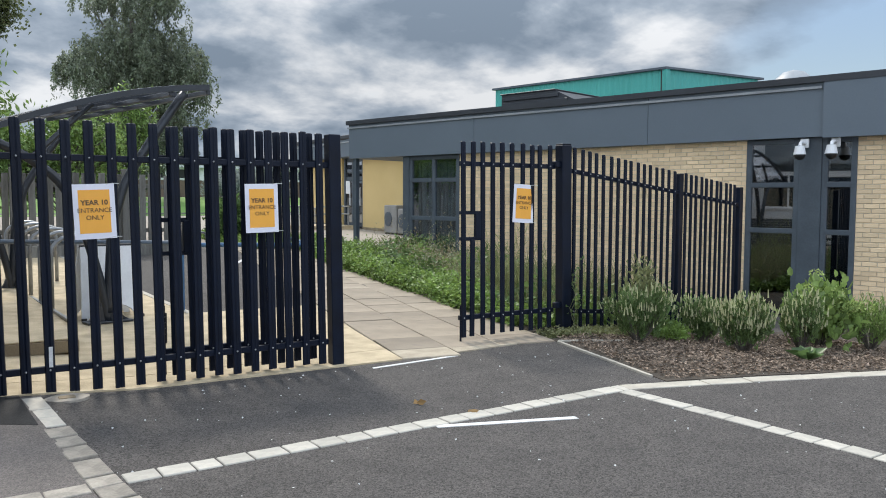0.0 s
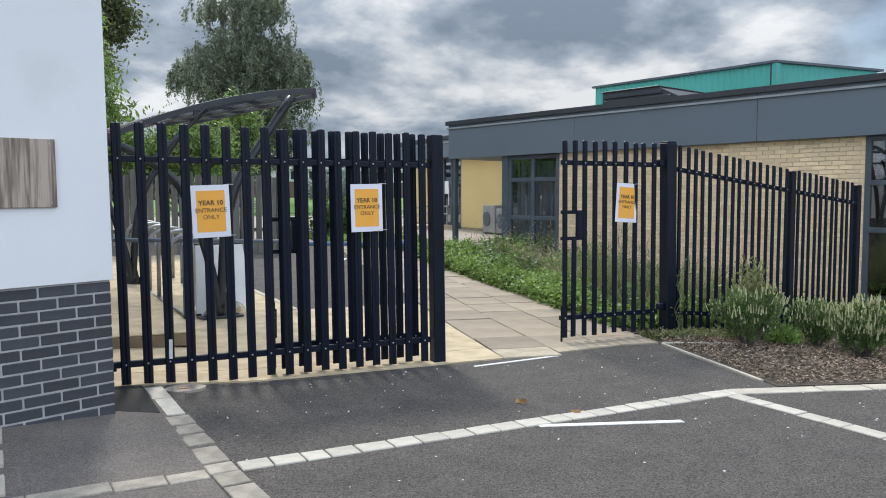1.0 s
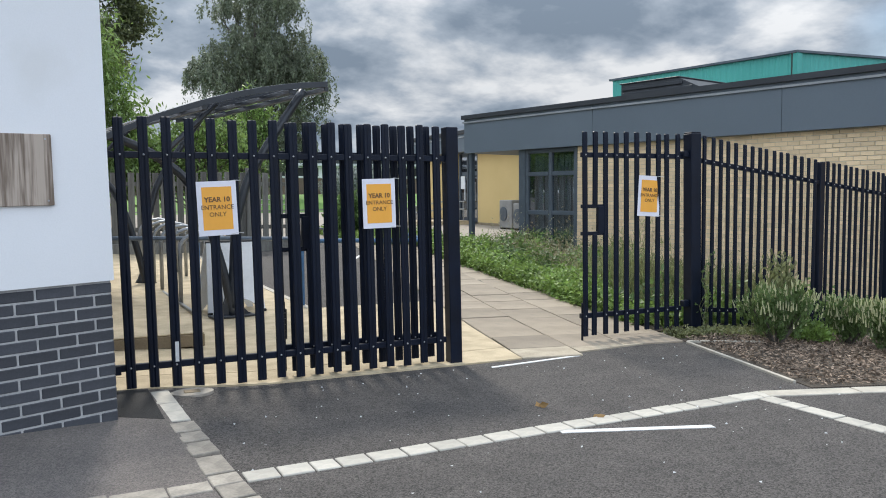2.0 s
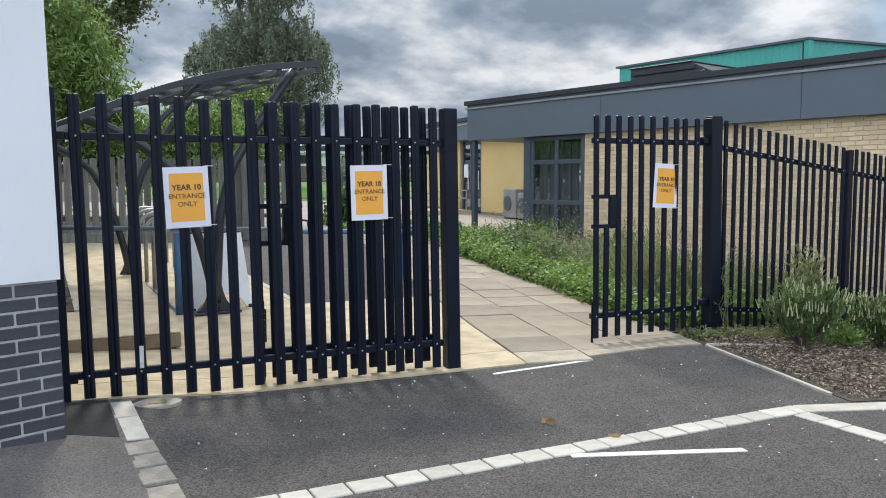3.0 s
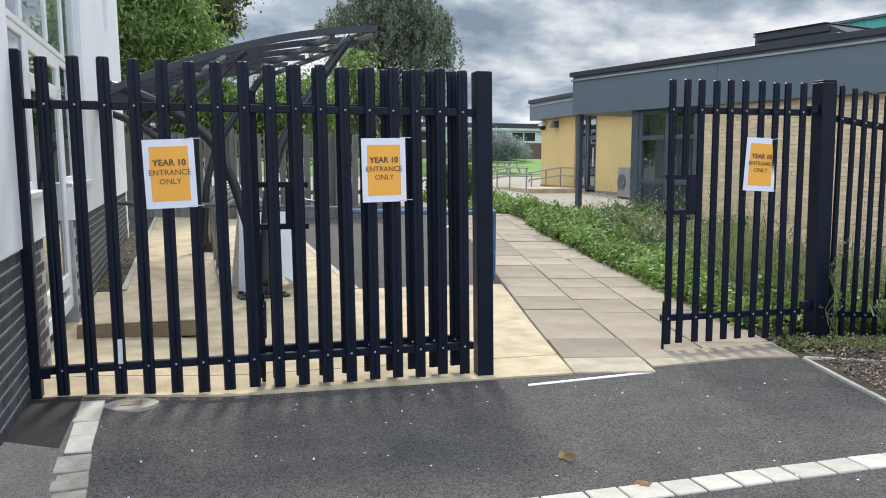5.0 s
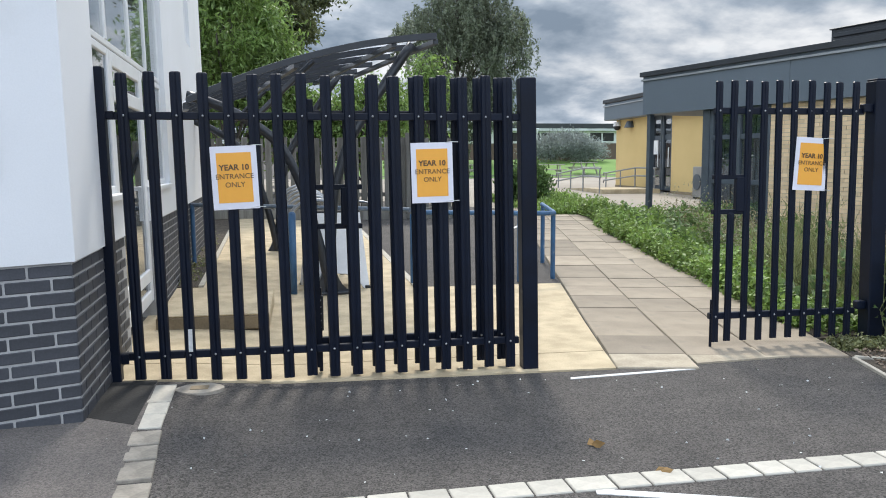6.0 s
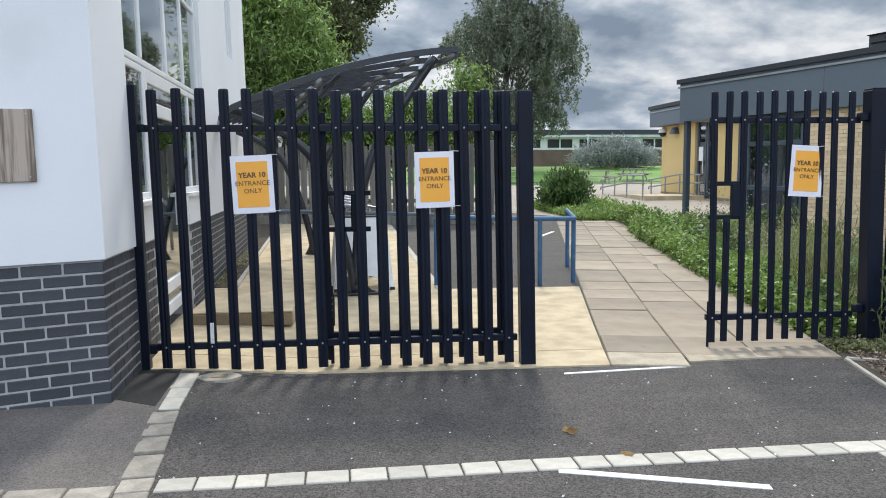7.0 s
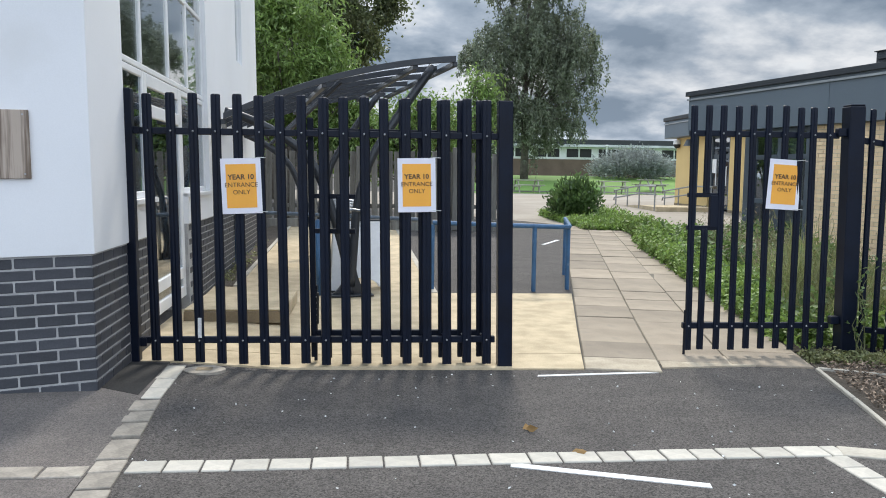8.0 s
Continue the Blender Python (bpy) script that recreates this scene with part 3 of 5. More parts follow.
def wall_slab(bm, p, d, s0, s1, z0, z1, inset, thick, side):
    """A slab of wall along d from p, its face inset from the line; side is the inward normal."""
    q = [p + d * s0 + side * inset, p + d * s1 + side * inset, p + d * s1 + side * (inset + thick), p + d * s0 + side * (inset + thick)]
    a = [bm.verts.new((v.x, v.y, z0)) for v in q]
    b = [bm.verts.new((v.x, v.y, z1)) for v in q]
    bm.faces.new(a[::-1])
    bm.faces.new(b)
    for i in range(4):
        bm.faces.new((a[i], a[(i + 1) % 4], b[(i + 1) % 4], b[i]))


# the white building stands a degree out of plumb
PLUMB = Matrix.Translation((0.205, 0, 0.86)) @ Matrix.Rotation(radians(-1.0), 4, "Y") @ Matrix.Translation((-0.205, 0, -0.86))
SN = Vector((-WS.y, WS.x, 0))   # inward normal of the side wall
FN = Vector((-WF.y, WF.x, 0))   # inward normal of the front wall
white = root("wall_west", PLUMB, "white rendered wall over a grey brick plinth", "wall", kind="structure")
bm = bmesh.new()
wall_slab(bm, WC, WF, -7, 0.012, B_TOP, W_TOP, -0.012, 0.25, FN)
part("front_render", bm, "render", white)
bm = bmesh.new()
S_W0, S_W1, S_D0, S_D1, S_END = 0.74, 3.97, 1.46, 2.78, 8.75
Z_SILL, Z_TRANS, Z_HEAD, Z_DOOR = 1.13, 2.06, 4.1, 0.20
wall_slab(bm, WC, WS, 0.005, S_W0, B_TOP, W_TOP, -0.012, 0.25, SN)
wall_slab(bm, WC, WS, S_W0, S_D0, B_TOP, Z_SILL, -0.012, 0.25, SN)
wall_slab(bm, WC, WS, S_D1, S_W1, B_TOP, Z_SILL, -0.012, 0.25, SN)
wall_slab(bm, WC, WS, S_W0, S_W1, Z_HEAD, W_TOP, -0.012, 0.25, SN)
wall_slab(bm, WC, WS, S_W1, 6.31, B_TOP, W_TOP, -0.012, 0.25, SN)
wall_slab(bm, WC, WS, 6.31, 6.95, B_TOP, 2.80, -0.012, 0.25, SN)
wall_slab(bm, WC, WS, 6.31, 6.95, 5.2, W_TOP, -0.012, 0.25, SN)
wall_slab(bm, WC, WS, 6.95, S_END, B_TOP, W_TOP, -0.012, 0.25, SN)
part("side_render", bm, "render", white)
bm = bmesh.new()
wall_slab(bm, WC + WS * S_END, SN, 0, 8, 0.0, W_TOP, 0.0, 0.25, -WS)
part("end_render", bm, "render", white)
bm = bmesh.new()
wall_slab(bm, WC, WF, -7, -0.008, -0.1, B_TOP, 0.004, 0.22, FN)
part("front_mortar", bm, "mortar", white)
bm = bmesh.new()
wall_slab(bm, WC, WS, 0.006, S_D0, -0.1, B_TOP, 0.004, 0.22, SN)
wall_slab(bm, WC, WS, S_D1, S_END, -0.1, B_TOP, 0.004, 0.22, SN)
part("side_mortar", bm, "mortar", white)
bm = bmesh.new()
for k in range(3):
    wall_slab(bm, WC + FN * 2.2 + SN * 2.2 + Vector((-0.2, 0, 0)), WS, 1.5, 8.4, 0.0 if k == 0 else 3.0 * k, 0.06 if k == 0 else 3.0 * k + 0.06, -2.1, 6.0, SN)
part("inner_floor", bm, "room", white)
bm = bmesh.new()
wall_slab(bm, WC, WS, -0.5, 8.6, 0, 6.5, 4.5, 0.1, SN)
part("inner_wall", bm, "room", white)

COURSE, BL = 0.0659, 0.2025
full, half = brick_mesh(BL - 0.011, COURSE - 0.011, 0.1, "brick_grey"), brick_mesh(BL / 2 - 0.011, COURSE - 0.011, 0.1, "brick_grey")
fa, sa = math.atan2(WF.y, WF.x), math.atan2(WS.y, WS.x)
for c in range(13):
    z = B_TOP - COURSE * (c + 0.5) - 0.008
    # front face, laid back from the corner
    s, first = 0.0, True
    while s > -1.6:
        me, l = (half, BL / 2) if (first and c % 2) else (full, BL)
        first = False
        p = WC + WF * (s - l / 2 + 0.005)
        piece("brick", me, white, Matrix.Translation((p.x, p.y, z + random.uniform(-0.001, 0.001))) @ Euler((0, 0, fa)).to_matrix().to_4x4())
        s -= l
    s = 0.004
    first = True
    while s < S_END - 0.2:
        l = BL / 2 if (c % 2 and first) else BL
        first = False
        me = half if l < 0.2 else full
        if s + l < S_D0 or s > S_D1:
            if s < 8.4:
                p = WC + WS * (s + l / 2)
                piece("brick", me, white, Matrix.Translation((p.x, p.y, z)) @ Euler((0, 0, sa)).to_matrix().to_4x4() )
        s += l

# side glazing with its door
def glazing(name, p, d, inn, s0, s1, z0, z1, mull, trans, fw, depth, mat, glass, label, plumb=Matrix.Identity(4)):
    """A framed window in a wall: frame, mullions, transoms and a pane in every field."""
    ang = math.atan2(d.y, d.x)
    o = p + d * s0
    w = root(name, plumb @ Matrix.Translation((o.x, o.y, z0)) @ Euler((0, 0, ang)).to_matrix().to_4x4(), label, "window", kind="structure")
    sgn = 1.0 if inn.dot(Vector((-d.y, d.x, 0))) > 0 else -1.0
    W, H = s1 - s0, z1 - z0

    def bar(nm, x0, x1, a, b):
        y0, y1 = sorted((0.0, sgn * depth))
        part(nm, one_box((x0, y0 + sgn * 0.03, a), (x1, y1 + sgn * 0.03, b), 0.006), mat, w)
    bar("jamb", 0, fw, 0, H)
    bar("jamb", W - fw, W, 0, H)
    bar("head", fw, W - fw, H - fw, H)
    bar("sill", fw, W - fw, 0, fw)
    xsn = [0] + [m - s0 for m in mull] + [W]
    zsn = [0] + [t - z0 for t in trans] + [H]
    for x in xsn[1:-1]:
        bar("mullion", x - fw / 2, x + fw / 2, fw, H - fw)
    for z in zsn[1:-1]:
        for a, b in zip(xsn, xsn[1:]):
            bar("transom", a + fw * 0.6, b - fw * 0.6, z - fw / 2, z + fw / 2)
    for a, b in zip(xsn, xsn[1:]):
        for c, e in zip(zsn, zsn[1:]):
            y = sgn * (0.03 + depth * 0.5)
            pn_ = part("pane", one_box((a + fw * 0.4, y - 0.004, c + fw * 0.4), (b - fw * 0.4, y + 0.004, e - fw * 0.4)), glass, w)
            pn_.visible_shadow = False
    return w


glazing("window_1", WC, WS, SN, S_W0, S_D0, Z_SILL, Z_TRANS - 0.006, [], [], 0.05, 0.035, "frame_white", "glass_dark", "white framed side window beside the door", PLUMB)
glazing("window_2", WC, WS, SN, S_D1, S_W1, Z_SILL, Z_TRANS - 0.006, [3.3], [], 0.05, 0.035, "frame_white", "glass_dark", "white framed window beyond the door", PLUMB)
glazing("window_3", WC, WS, SN, S_W0, S_W1, Z_TRANS, Z_HEAD, [1.43, 2.36, 3.16], [2.885], 0.045, 0.035, "frame_white", "glass", "tall white framed upper glazing reflecting trees", PLUMB)
glazing("door_1", WC, WS, SN, S_D0, S_D1, Z_DOOR, Z_TRANS - 0.006, [], [0.42, 1.78], 0.10, 0.04, "frame_white", "glass_dark", "white framed glazed door in the side wall", PLUMB)
glazing("window_4", WC, WS, SN, 6.31, 6.95, 2.80, 5.2, [], [4.0], 0.05, 0.05, "frame_white", "glass", "narrow upper window in the white wall", PLUMB)
bm = bmesh.new()
wall_slab(bm, WC, WS, S_W0 + 0.10, S_D0, Z_SILL - 0.03, Z_SILL, -0.05, 0.1, SN)
wall_slab(bm, WC, WS, S_D1, S_W1 + 0.03, Z_SILL - 0.03, Z_SILL, -0.05, 0.1, SN)
bm.transform(PLUMB)
tagged(new("window_sill", mesh_of("window_sill", bm, "frame_white")), "white window sills on the rendered wall", "sill", kind="structure")

# plywood plaque
pq = WC + WF * -0.465 - FN * 0.018
plq = root("plaque", PLUMB @ Matrix.Translation((pq.x, pq.y, 1.465)) @ Euler((0, 0, fa)).to_matrix().to_4x4(), "weathered plywood panel screwed to white wall", "panel")
part("board", one_box((-0.18, -0.012, -0.185), (0.18, 0.012, 0.185), 0.003), "plaque", plq)
for sx, sz in ((-0.15, -0.16), (0.15, -0.16), (-0.15, 0.16), (0.15, 0.16)):
    bm = bmesh.new()
    bmesh.ops.create_cone(bm, cap_ends=True, segments=8, radius1=0.006, radius2=0.005, depth=0.004, matrix=Matrix.Translation((sx, -0.013, sz)) @ Matrix.Rotation(radians(90), 4, "X"))
    part("screw", bm, "bolt", plq)


# ---- palisade fences and gates ----
def pale_mesh(h, slim=1.0):
    """A pressed steel pale: shallow ribbed section, blunt cranked top."""
    prof = [(-0.032, 0.0), (-0.026, -0.012), (-0.010, -0.014), (0.0, -0.009), (0.010, -0.014), (0.026, -0.012), (0.032, 0.0)]
    bm = bmesh.new()
    rings = []
    for z, k, dy in ((0, 1, 0), (h - 0.03, 1, 0), (h - 0.006, 0.97, 0.002), (h, 0.72, 0.006)):
        front = [bm.verts.new((x * k * slim, y * k + dy, z)) for x, y in prof]
        back = [bm.verts.new((x * 0.94 * k * slim, y * k + 0.004 + dy, z)) for x, y in reversed(prof)]
        rings.append(front + back)
    n = len(rings[0])
    for a, b in zip(rings, rings[1:]):
        for i in range(n):
            bm.faces.new((a[i], a[(i + 1) % n], b[(i + 1) % n], b[i]))
    bm.faces.new(rings[0][::-1])
    bm.faces.new(rings[-1])
    return mesh_of("pale", bm, "navy")


BOLT = bmesh.new()
bmesh.ops.create_uvsphere(BOLT, u_segments=8, v_segments=4, radius=0.0075)
BOLT = mesh_of("bolt", BOLT, "bolt", True)


def panel(holder, x0, x1, centres, bottom, top, low, high, drop=0.0, slim=1.0, lean=0.0):
    """Pales bolted on two rails between x0 and x1; drop: fall of the panel per metre; lean: sideways per metre of height."""
    pm = pale_mesh(top - bottom, slim)
    for z in (low, high):
        bm = bmesh.new()
        vs = box(bm, (x0, 0.0, z - 0.022), (x1, 0.04, z + 0.022), 0.004)
        for v in vs:
            v.co.z -= drop * v.co.x
        part("rail", bm, "navy", holder)
    for i, x in enumerate(centres):
        z = bottom - drop * x
        piece("pale", pm, holder, Matrix.Translation((x - lean * 0.95, -0.004, z + random.uniform(-0.006, 0.006))) @ Euler((random.uniform(-0.004, 0.004), lean + random.uniform(-0.004, 0.004), random.uniform(-0.05, 0.05))).to_matrix().to_4x4())
        for zz in (low, high):
            piece("bolt", BOLT, holder, Matrix.Translation((x + lean * (zz - 0.95), -0.016, zz - drop * x)))


def post(holder, x, y, w, h, z0=0.0, d=None, lean=0.0):
    part("post", one_box((x - w / 2, y - (d or w) / 2, z0), (x + w / 2, y + (d or w) / 2, z0 + h), 0.006, Matrix(((1, 0, lean, -lean * 0.95), (0, 1, 0, 0), (0, 0, 1, 0), (0, 0, 0, 1)))), "navy", holder)


FY = 5.575
fence = root("palisade_fence", pose(0, FY, 0), "dark navy steel palisade fence panel beside the gate", "fence", "palisade panels")
panel(fence, 0.20, 2.63, [0.325 + 0.1438 * i for i in range(5)] + [1.043 + 0.1376 * i for i in range(12)], 0.03, 1.835, 0.195, 1.59, lean=-0.0172)
post(fence, 0.192, -0.004, 0.07, 1.83, 0.03, lean=-0.014)
part("bracket", one_box((0.22, -0.012, 0.155), (0.28, 0.0, 0.215), 0.004), "navy", fence)
part("bracket", one_box((0.20, -0.012, 1.57), (0.26, 0.0, 1.615), 0.004), "navy", fence)
post(fence, 2.685, 0.02, 0.10, 1.83, lean=-0.0172)

part("paint_mark", one_box((0.618, -0.019, 0.215), (0.642, -0.0165, 0.35)), "tie", fence, "white scrap of tape")

leaf_r = root("gate_leaf", pose(4.08, 5.86, 0.0), "dark navy steel palisade gate leaf standing closed", "gate", "gate leaves")
cen = [0.03, 0.13] + [0.245 + 0.1155 * i for i in range(8)]
panel(leaf_r, 0.0, 1.13, cen[:1] + cen[2:], 0.06, 1.86, 0.235, 1.655, 0.0, 0.82, -0.009)
short = pale_mesh(0.9, 0.82)
piece("pale", short, leaf_r, Matrix.Translation((0.13, -0.004, 0.06)))
piece("pale", pale_mesh(0.64, 0.82), leaf_r, Matrix.Translation((0.13, -0.004, 1.22)))
for z in (0.965, 1.205):
    part("latch_bar", one_box((0.0, -0.006, z - 0.016), (0.27, 0.03, z + 0.016), 0.003), "navy", leaf_r)
part("latch_plate", one_box((0.165, -0.012, 0.965), (0.235, 0.03, 1.205), 0.004), "navy", leaf_r)
part("drop_bolt", one_tube([(0.02, 0.02, 0.0), (0.02, 0.02, 0.35)], 0.010, 8), "navy", leaf_r)

leaf_l = root("gate_leaf", pose(2.66, 5.695, 0.0, 0, 0, 0), "dark navy steel gate leaf folded back behind the fence", "gate", "gate leaves")
panel(leaf_l, -1.30, -0.05, [-0.130 - 0.1342 * i for i in range(9)], 0.05, 1.84, 0.215, 1.61, lean=-0.0172)
part("stile", one_box((-1.315, -0.01, 0.05), (-1.275, 0.03, 1.70), 0.004, Matrix(((1, 0, -0.0172, 0.0163), (0, 1, 0, 0), (0, 0, 1, 0), (0, 0, 0, 1)))), "navy", leaf_l)
for z in (0.93, 1.17):
    part("latch_bar", one_box((-1.28, -0.006, z - 0.016), (-1.0, 0.03, z + 0.016), 0.003), "navy", leaf_l)
part("lock_box", one_box((-1.13, -0.02, 0.93), (-1.075, 0.04, 1.17), 0.006), "navy", leaf_l)
part("latch_handle", one_tube([(-1.02, 0.02, 1.08), (-0.96, 0.02, 1.07), (-0.95, 0.02, 1.0)], 0.010, 8), "steel", leaf_l, "steel latch handle")
part("drop_bolt", one_tube([(-1.27, 0.02, 0.02), (-1.27, 0.02, 0.55)], 0.012, 8), "navy", leaf_l)
part("bolt_guide", one_box((-1.29, 0.0, 0.28), (-1.25, 0.04, 0.5), 0.004), "black", leaf_l)
for k in range(5):
    piece("bolt", BOLT, leaf_l, Matrix.Translation((-1.27, -0.002, 0.305 + 0.042 * k)))

gate_post = root("gate_post", pose(5.335, 5.86, -0.05, 0, -1.0, 0), "heavy dark navy steel gate post", "gate post")
part("shaft", one_box((-0.055, -0.06, 0), (0.065, 0.06, 1.92), 0.008), "navy", gate_post)
part("cap", one_box((-0.05, -0.055, 1.92), (0.06, 0.055, 1.932), 0.004), "navy", gate_post)
for z in (0.30, 1.70):
    part("hinge", one_box((-0.12, -0.03, z), (-0.055, 0.03, z + 0.06), 0.006), "navy", gate_post)

E_ = Vector((3.42, 0.50, 0))
side_fence = root("palisade_fence", pose(5.38, 5.86, 0, 0, 0, math.degrees(math.atan2(E_.y, E_.x))), "dark navy steel palisade fence falling with the slope", "fence", "palisade panels")
cen = [0.09 + 0.119 * i for i in range(16)] + [2.11 + 0.1135 * i for i in range(11)]
panel(side_fence, 0.0, 3.42, cen, 0.02, 1.86, 0.21, 1.625, 0.103, 0.75)
post(side_fence, 2.02, 0.03, 0.085, 1.84, -0.2)
post(side_fence, 3.40, 0.03, 0.085, 1.86, -0.36)


# ---- notices ----
def lettering(text, size, bold, holder, x, z, y):
    cu = bpy.data.curves.new("lettering", "FONT")
    cu.body, cu.size, cu.align_x, cu.extrude, cu.resolution_u = text, size, "CENTER", 0.0004, 3
    if bold:
        cu.offset = 0.0012
    tmp = bpy.data.objects.new("lettering", cu)
    me = bpy.data.meshes.new_from_object(tmp)
    bpy.data.objects.remove(tmp)
    me.materials.clear()
    me.materials.append(M["ink"])
    ob = new("lettering", me)
    ob.parent = holder
    ob.matrix_basis = pose(x, y, z, 90, 0, 0)
    return ob


def curved_sheet(w, h, bulge, dz, thick, mat, curl=0.0):
    bm = bmesh.new()
    n, k = 10, 8
    g = []
    for j in range(k + 1):
        row = []
        for i in range(n + 1):
            u, v = i / n - 0.5, j / k - 0.5
            y = -bulge * (1 - 4 * u * u) + dz + curl * max(0.0, u) ** 2 * 4 * (0.5 + v)
            row.append(bm.verts.new((u * w, y, v * h)))
        g.append(row)
    for j in range(k):
        for i in range(n):
            bm.faces.new((g[j][i], g[j][i + 1], g[j + 1][i + 1], g[j + 1][i]))
    r = bmesh.ops.extrude_face_region(bm, geom=list(bm.faces))
    for v in r["geom"]:
        if isinstance(v, bmesh.types.BMVert):
            v.co.y += thick
    return bm


def notice(x, y, z, w, h, tilt, yaw, curl, label):
    n = root("notice", pose(x, y, z, 0, tilt, yaw), label, "notice", "entrance notices")
    part("sheet", curved_sheet(w, h, 0.004, 0.0, 0.0015, "paper", curl), "paper", n)
    part("print", curved_sheet(w * 0.75, h * 0.79, 0.004 * 0.6, -0.0032, 0.001, "orange", curl * 0.5), "orange", n, "orange printed panel")
    k = w / 0.26
    lettering("YEAR 10", 0.046 * k, True, n, 0, 0.044 * k, -0.0072)
    lettering("ENTRANCE", 0.042 * k, False, n, 0, -0.006 * k, -0.0072)
    lettering("ONLY", 0.042 * k, False, n, 0, -0.054 * k, -0.0072)
    for sz in (0.49, -0.49):
        part("tie", one_tube([(0.08, -0.003, sz * h), (0.12, 0.0, sz * h + 0.006), (0.165, 0.004, sz * h + 0.003)], 0.0022, 6), "tie", n, "white cable tie")


notice(0.915, FY - 0.026, 1.235, 0.262, 0.366, -2.3, 0, 0.0, "orange and white entrance notice tied to the palisade fence")
notice(2.075, FY - 0.026, 1.255, 0.255, 0.362, -1.4, 0, 0.0, "orange and white entrance notice tied near the gate post")
notice(4.79, 5.86 - 0.026, 1.29, 0.25, 0.366, 3.0, 0, 0.02, "orange and white entrance notice curling on the gate leaf")


# ---- brick and grey-clad building ----
C0 = Vector((8.12, 16.3, 0))
BD = Vector((0.236, -0.972, 0)).normalized()
BN = Vector((-BD.y, BD.x, 0))          # inward
B_ANG = math.atan2(BD.y, BD.x)
Z0, Z_SOFF, Z_FASC, Z_ROOF = -0.5, 2.23, 2.98, 3.07
east = root("wall_east", pose(0, 0, 0), "buff brick wall under a slate-grey fascia", "wall", kind="structure")


def along(name, spans, mat, holder, label=""):
    bm = bmesh.new()
    for s0, s1, z0, z1, inset, thick in spans:
        wall_slab(bm, C0, BD, s0, s1, z0, z1, inset, thick, BN)
    return part(name, bm, mat, holder, label)


along("brick_backing", [(3.27, 9.10, Z0, Z_SOFF, 0.13, 0.2), (10.64, 16, Z0, Z_SOFF, 0.13, 0.2)], "buff_mortar", east, "pale mortar")
along("inner_wall", [(1.8, 16, Z0, Z_SOFF, 5.0, 0.1)], "room", east)
along("inner_floor", [(1.8, 16, Z0, -0.3, 0.4, 5.0)], "room", east)
along("return_wall", [(1.66, 1.8, -0.2, Z_SOFF, 0.2, 5.0)], "clad", east)
for s in (3.75, 7.5):
    along("fascia_panel", [(s - 3.75 + 0.004, s - 0.004, Z_SOFF, Z_FASC, 0.0, 0.16)], "clad", east)
along("fascia_panel", [(7.504, 10.22, Z_SOFF, Z_FASC, 0.0, 0.16)], "clad", east)
along("fascia_panel", [(10.225, 16, Z_SOFF - 0.02, Z_FASC, -0.05, 0.2)], "clad", east)
along("fascia_return", [(-0.0, 0.16, Z_SOFF, Z_FASC, 0.162, 5.0)], "clad", east)
along("trim", [(-0.03, 10.19, 2.895, 2.93, -0.03, 0.03)], "ledge", east, "pale grey drip trim")
along("coping", [(-0.04, 16, Z_FASC, Z_ROOF, -0.06, 0.35)], "clad_dark", east, "dark grey roof coping")
along("soffit", [(0.16, 16, Z_SOFF, Z_SOFF + 0.04, 0.16, 5.0)], "clad", east)
roof = along("roof_deck", [(0.0, 16, 2.9, Z_FASC - 0.004, 0.29, 12)], "clad_dark", east)
along("pier", [(9.87, 10.18, Z0, Z_SOFF - 0.004, 0.10, 0.3)], "frame_grey", east, "dark grey metal pier")
along("pier", [(1.66, 1.84, -0.2, Z_SOFF - 0.004, 0.10, 0.1)], "frame_grey", east, "dark grey metal pier")
for k in range(14):
    along("blind", [(1.93 + 0.094 * k, 2.01 + 0.094 * k, 0.12, 2.1, 0.30 + 0.01 * (k % 2), 0.004)], "blind", east)
glazing("window_5", C0 + BN * 0.08, BD, BN, 1.84, 3.27, 0.05, Z_SOFF - 0.004, [2.55], [0.93, 1.72], 0.085, 0.08, "frame_grey", "glass_blue", "grey framed tall window of the brick building")
glazing("window_6", C0 + BN * 0.08, BD, BN, 9.10, 9.87, Z0, Z_SOFF - 0.004, [], [0.89, 1.56], 0.075, 0.08, "frame_grey", "glass_dark", "grey framed full-height window beside the pier")
glazing("window_7", C0 + BN * 0.08, BD, BN, 10.18, 10.64, Z0, Z_SOFF - 0.004, [], [0.89, 1.56], 0.075, 0.08, "frame_grey", "glass_dark", "grey framed narrow corner window")
along("column", [(0.10, 0.20, 0.1, Z_SOFF, 0.04, 0.1)], "frame_grey", east, "slim dark grey porch column")

bl, ch = 0.1985, 0.0661
bmesh_full = brick_mesh(bl - 0.011, ch - 0.011, 0.1, "buff")
jv, jf = [], []


def joined_brick(p, l):
    """Adds a plain brick to the joined stretch."""
    k = len(jv)
    for y in (0.0, 0.09):
        for x, z in ((-l / 2, -ch / 2 + 0.005), (l / 2, -ch / 2 + 0.005), (l / 2, ch / 2 - 0.005), (-l / 2, ch / 2 - 0.005)):
            q = p + BD * x + BN * y
            jv.append((q.x, q.y, q.z + z))
    jf.extend(((k, k + 1, k + 2, k + 3), (k, k + 4, k + 5, k + 1), (k + 1, k + 5, k + 6, k + 2), (k + 2, k + 6, k + 7, k + 3), (k + 3, k + 7, k + 4, k)))


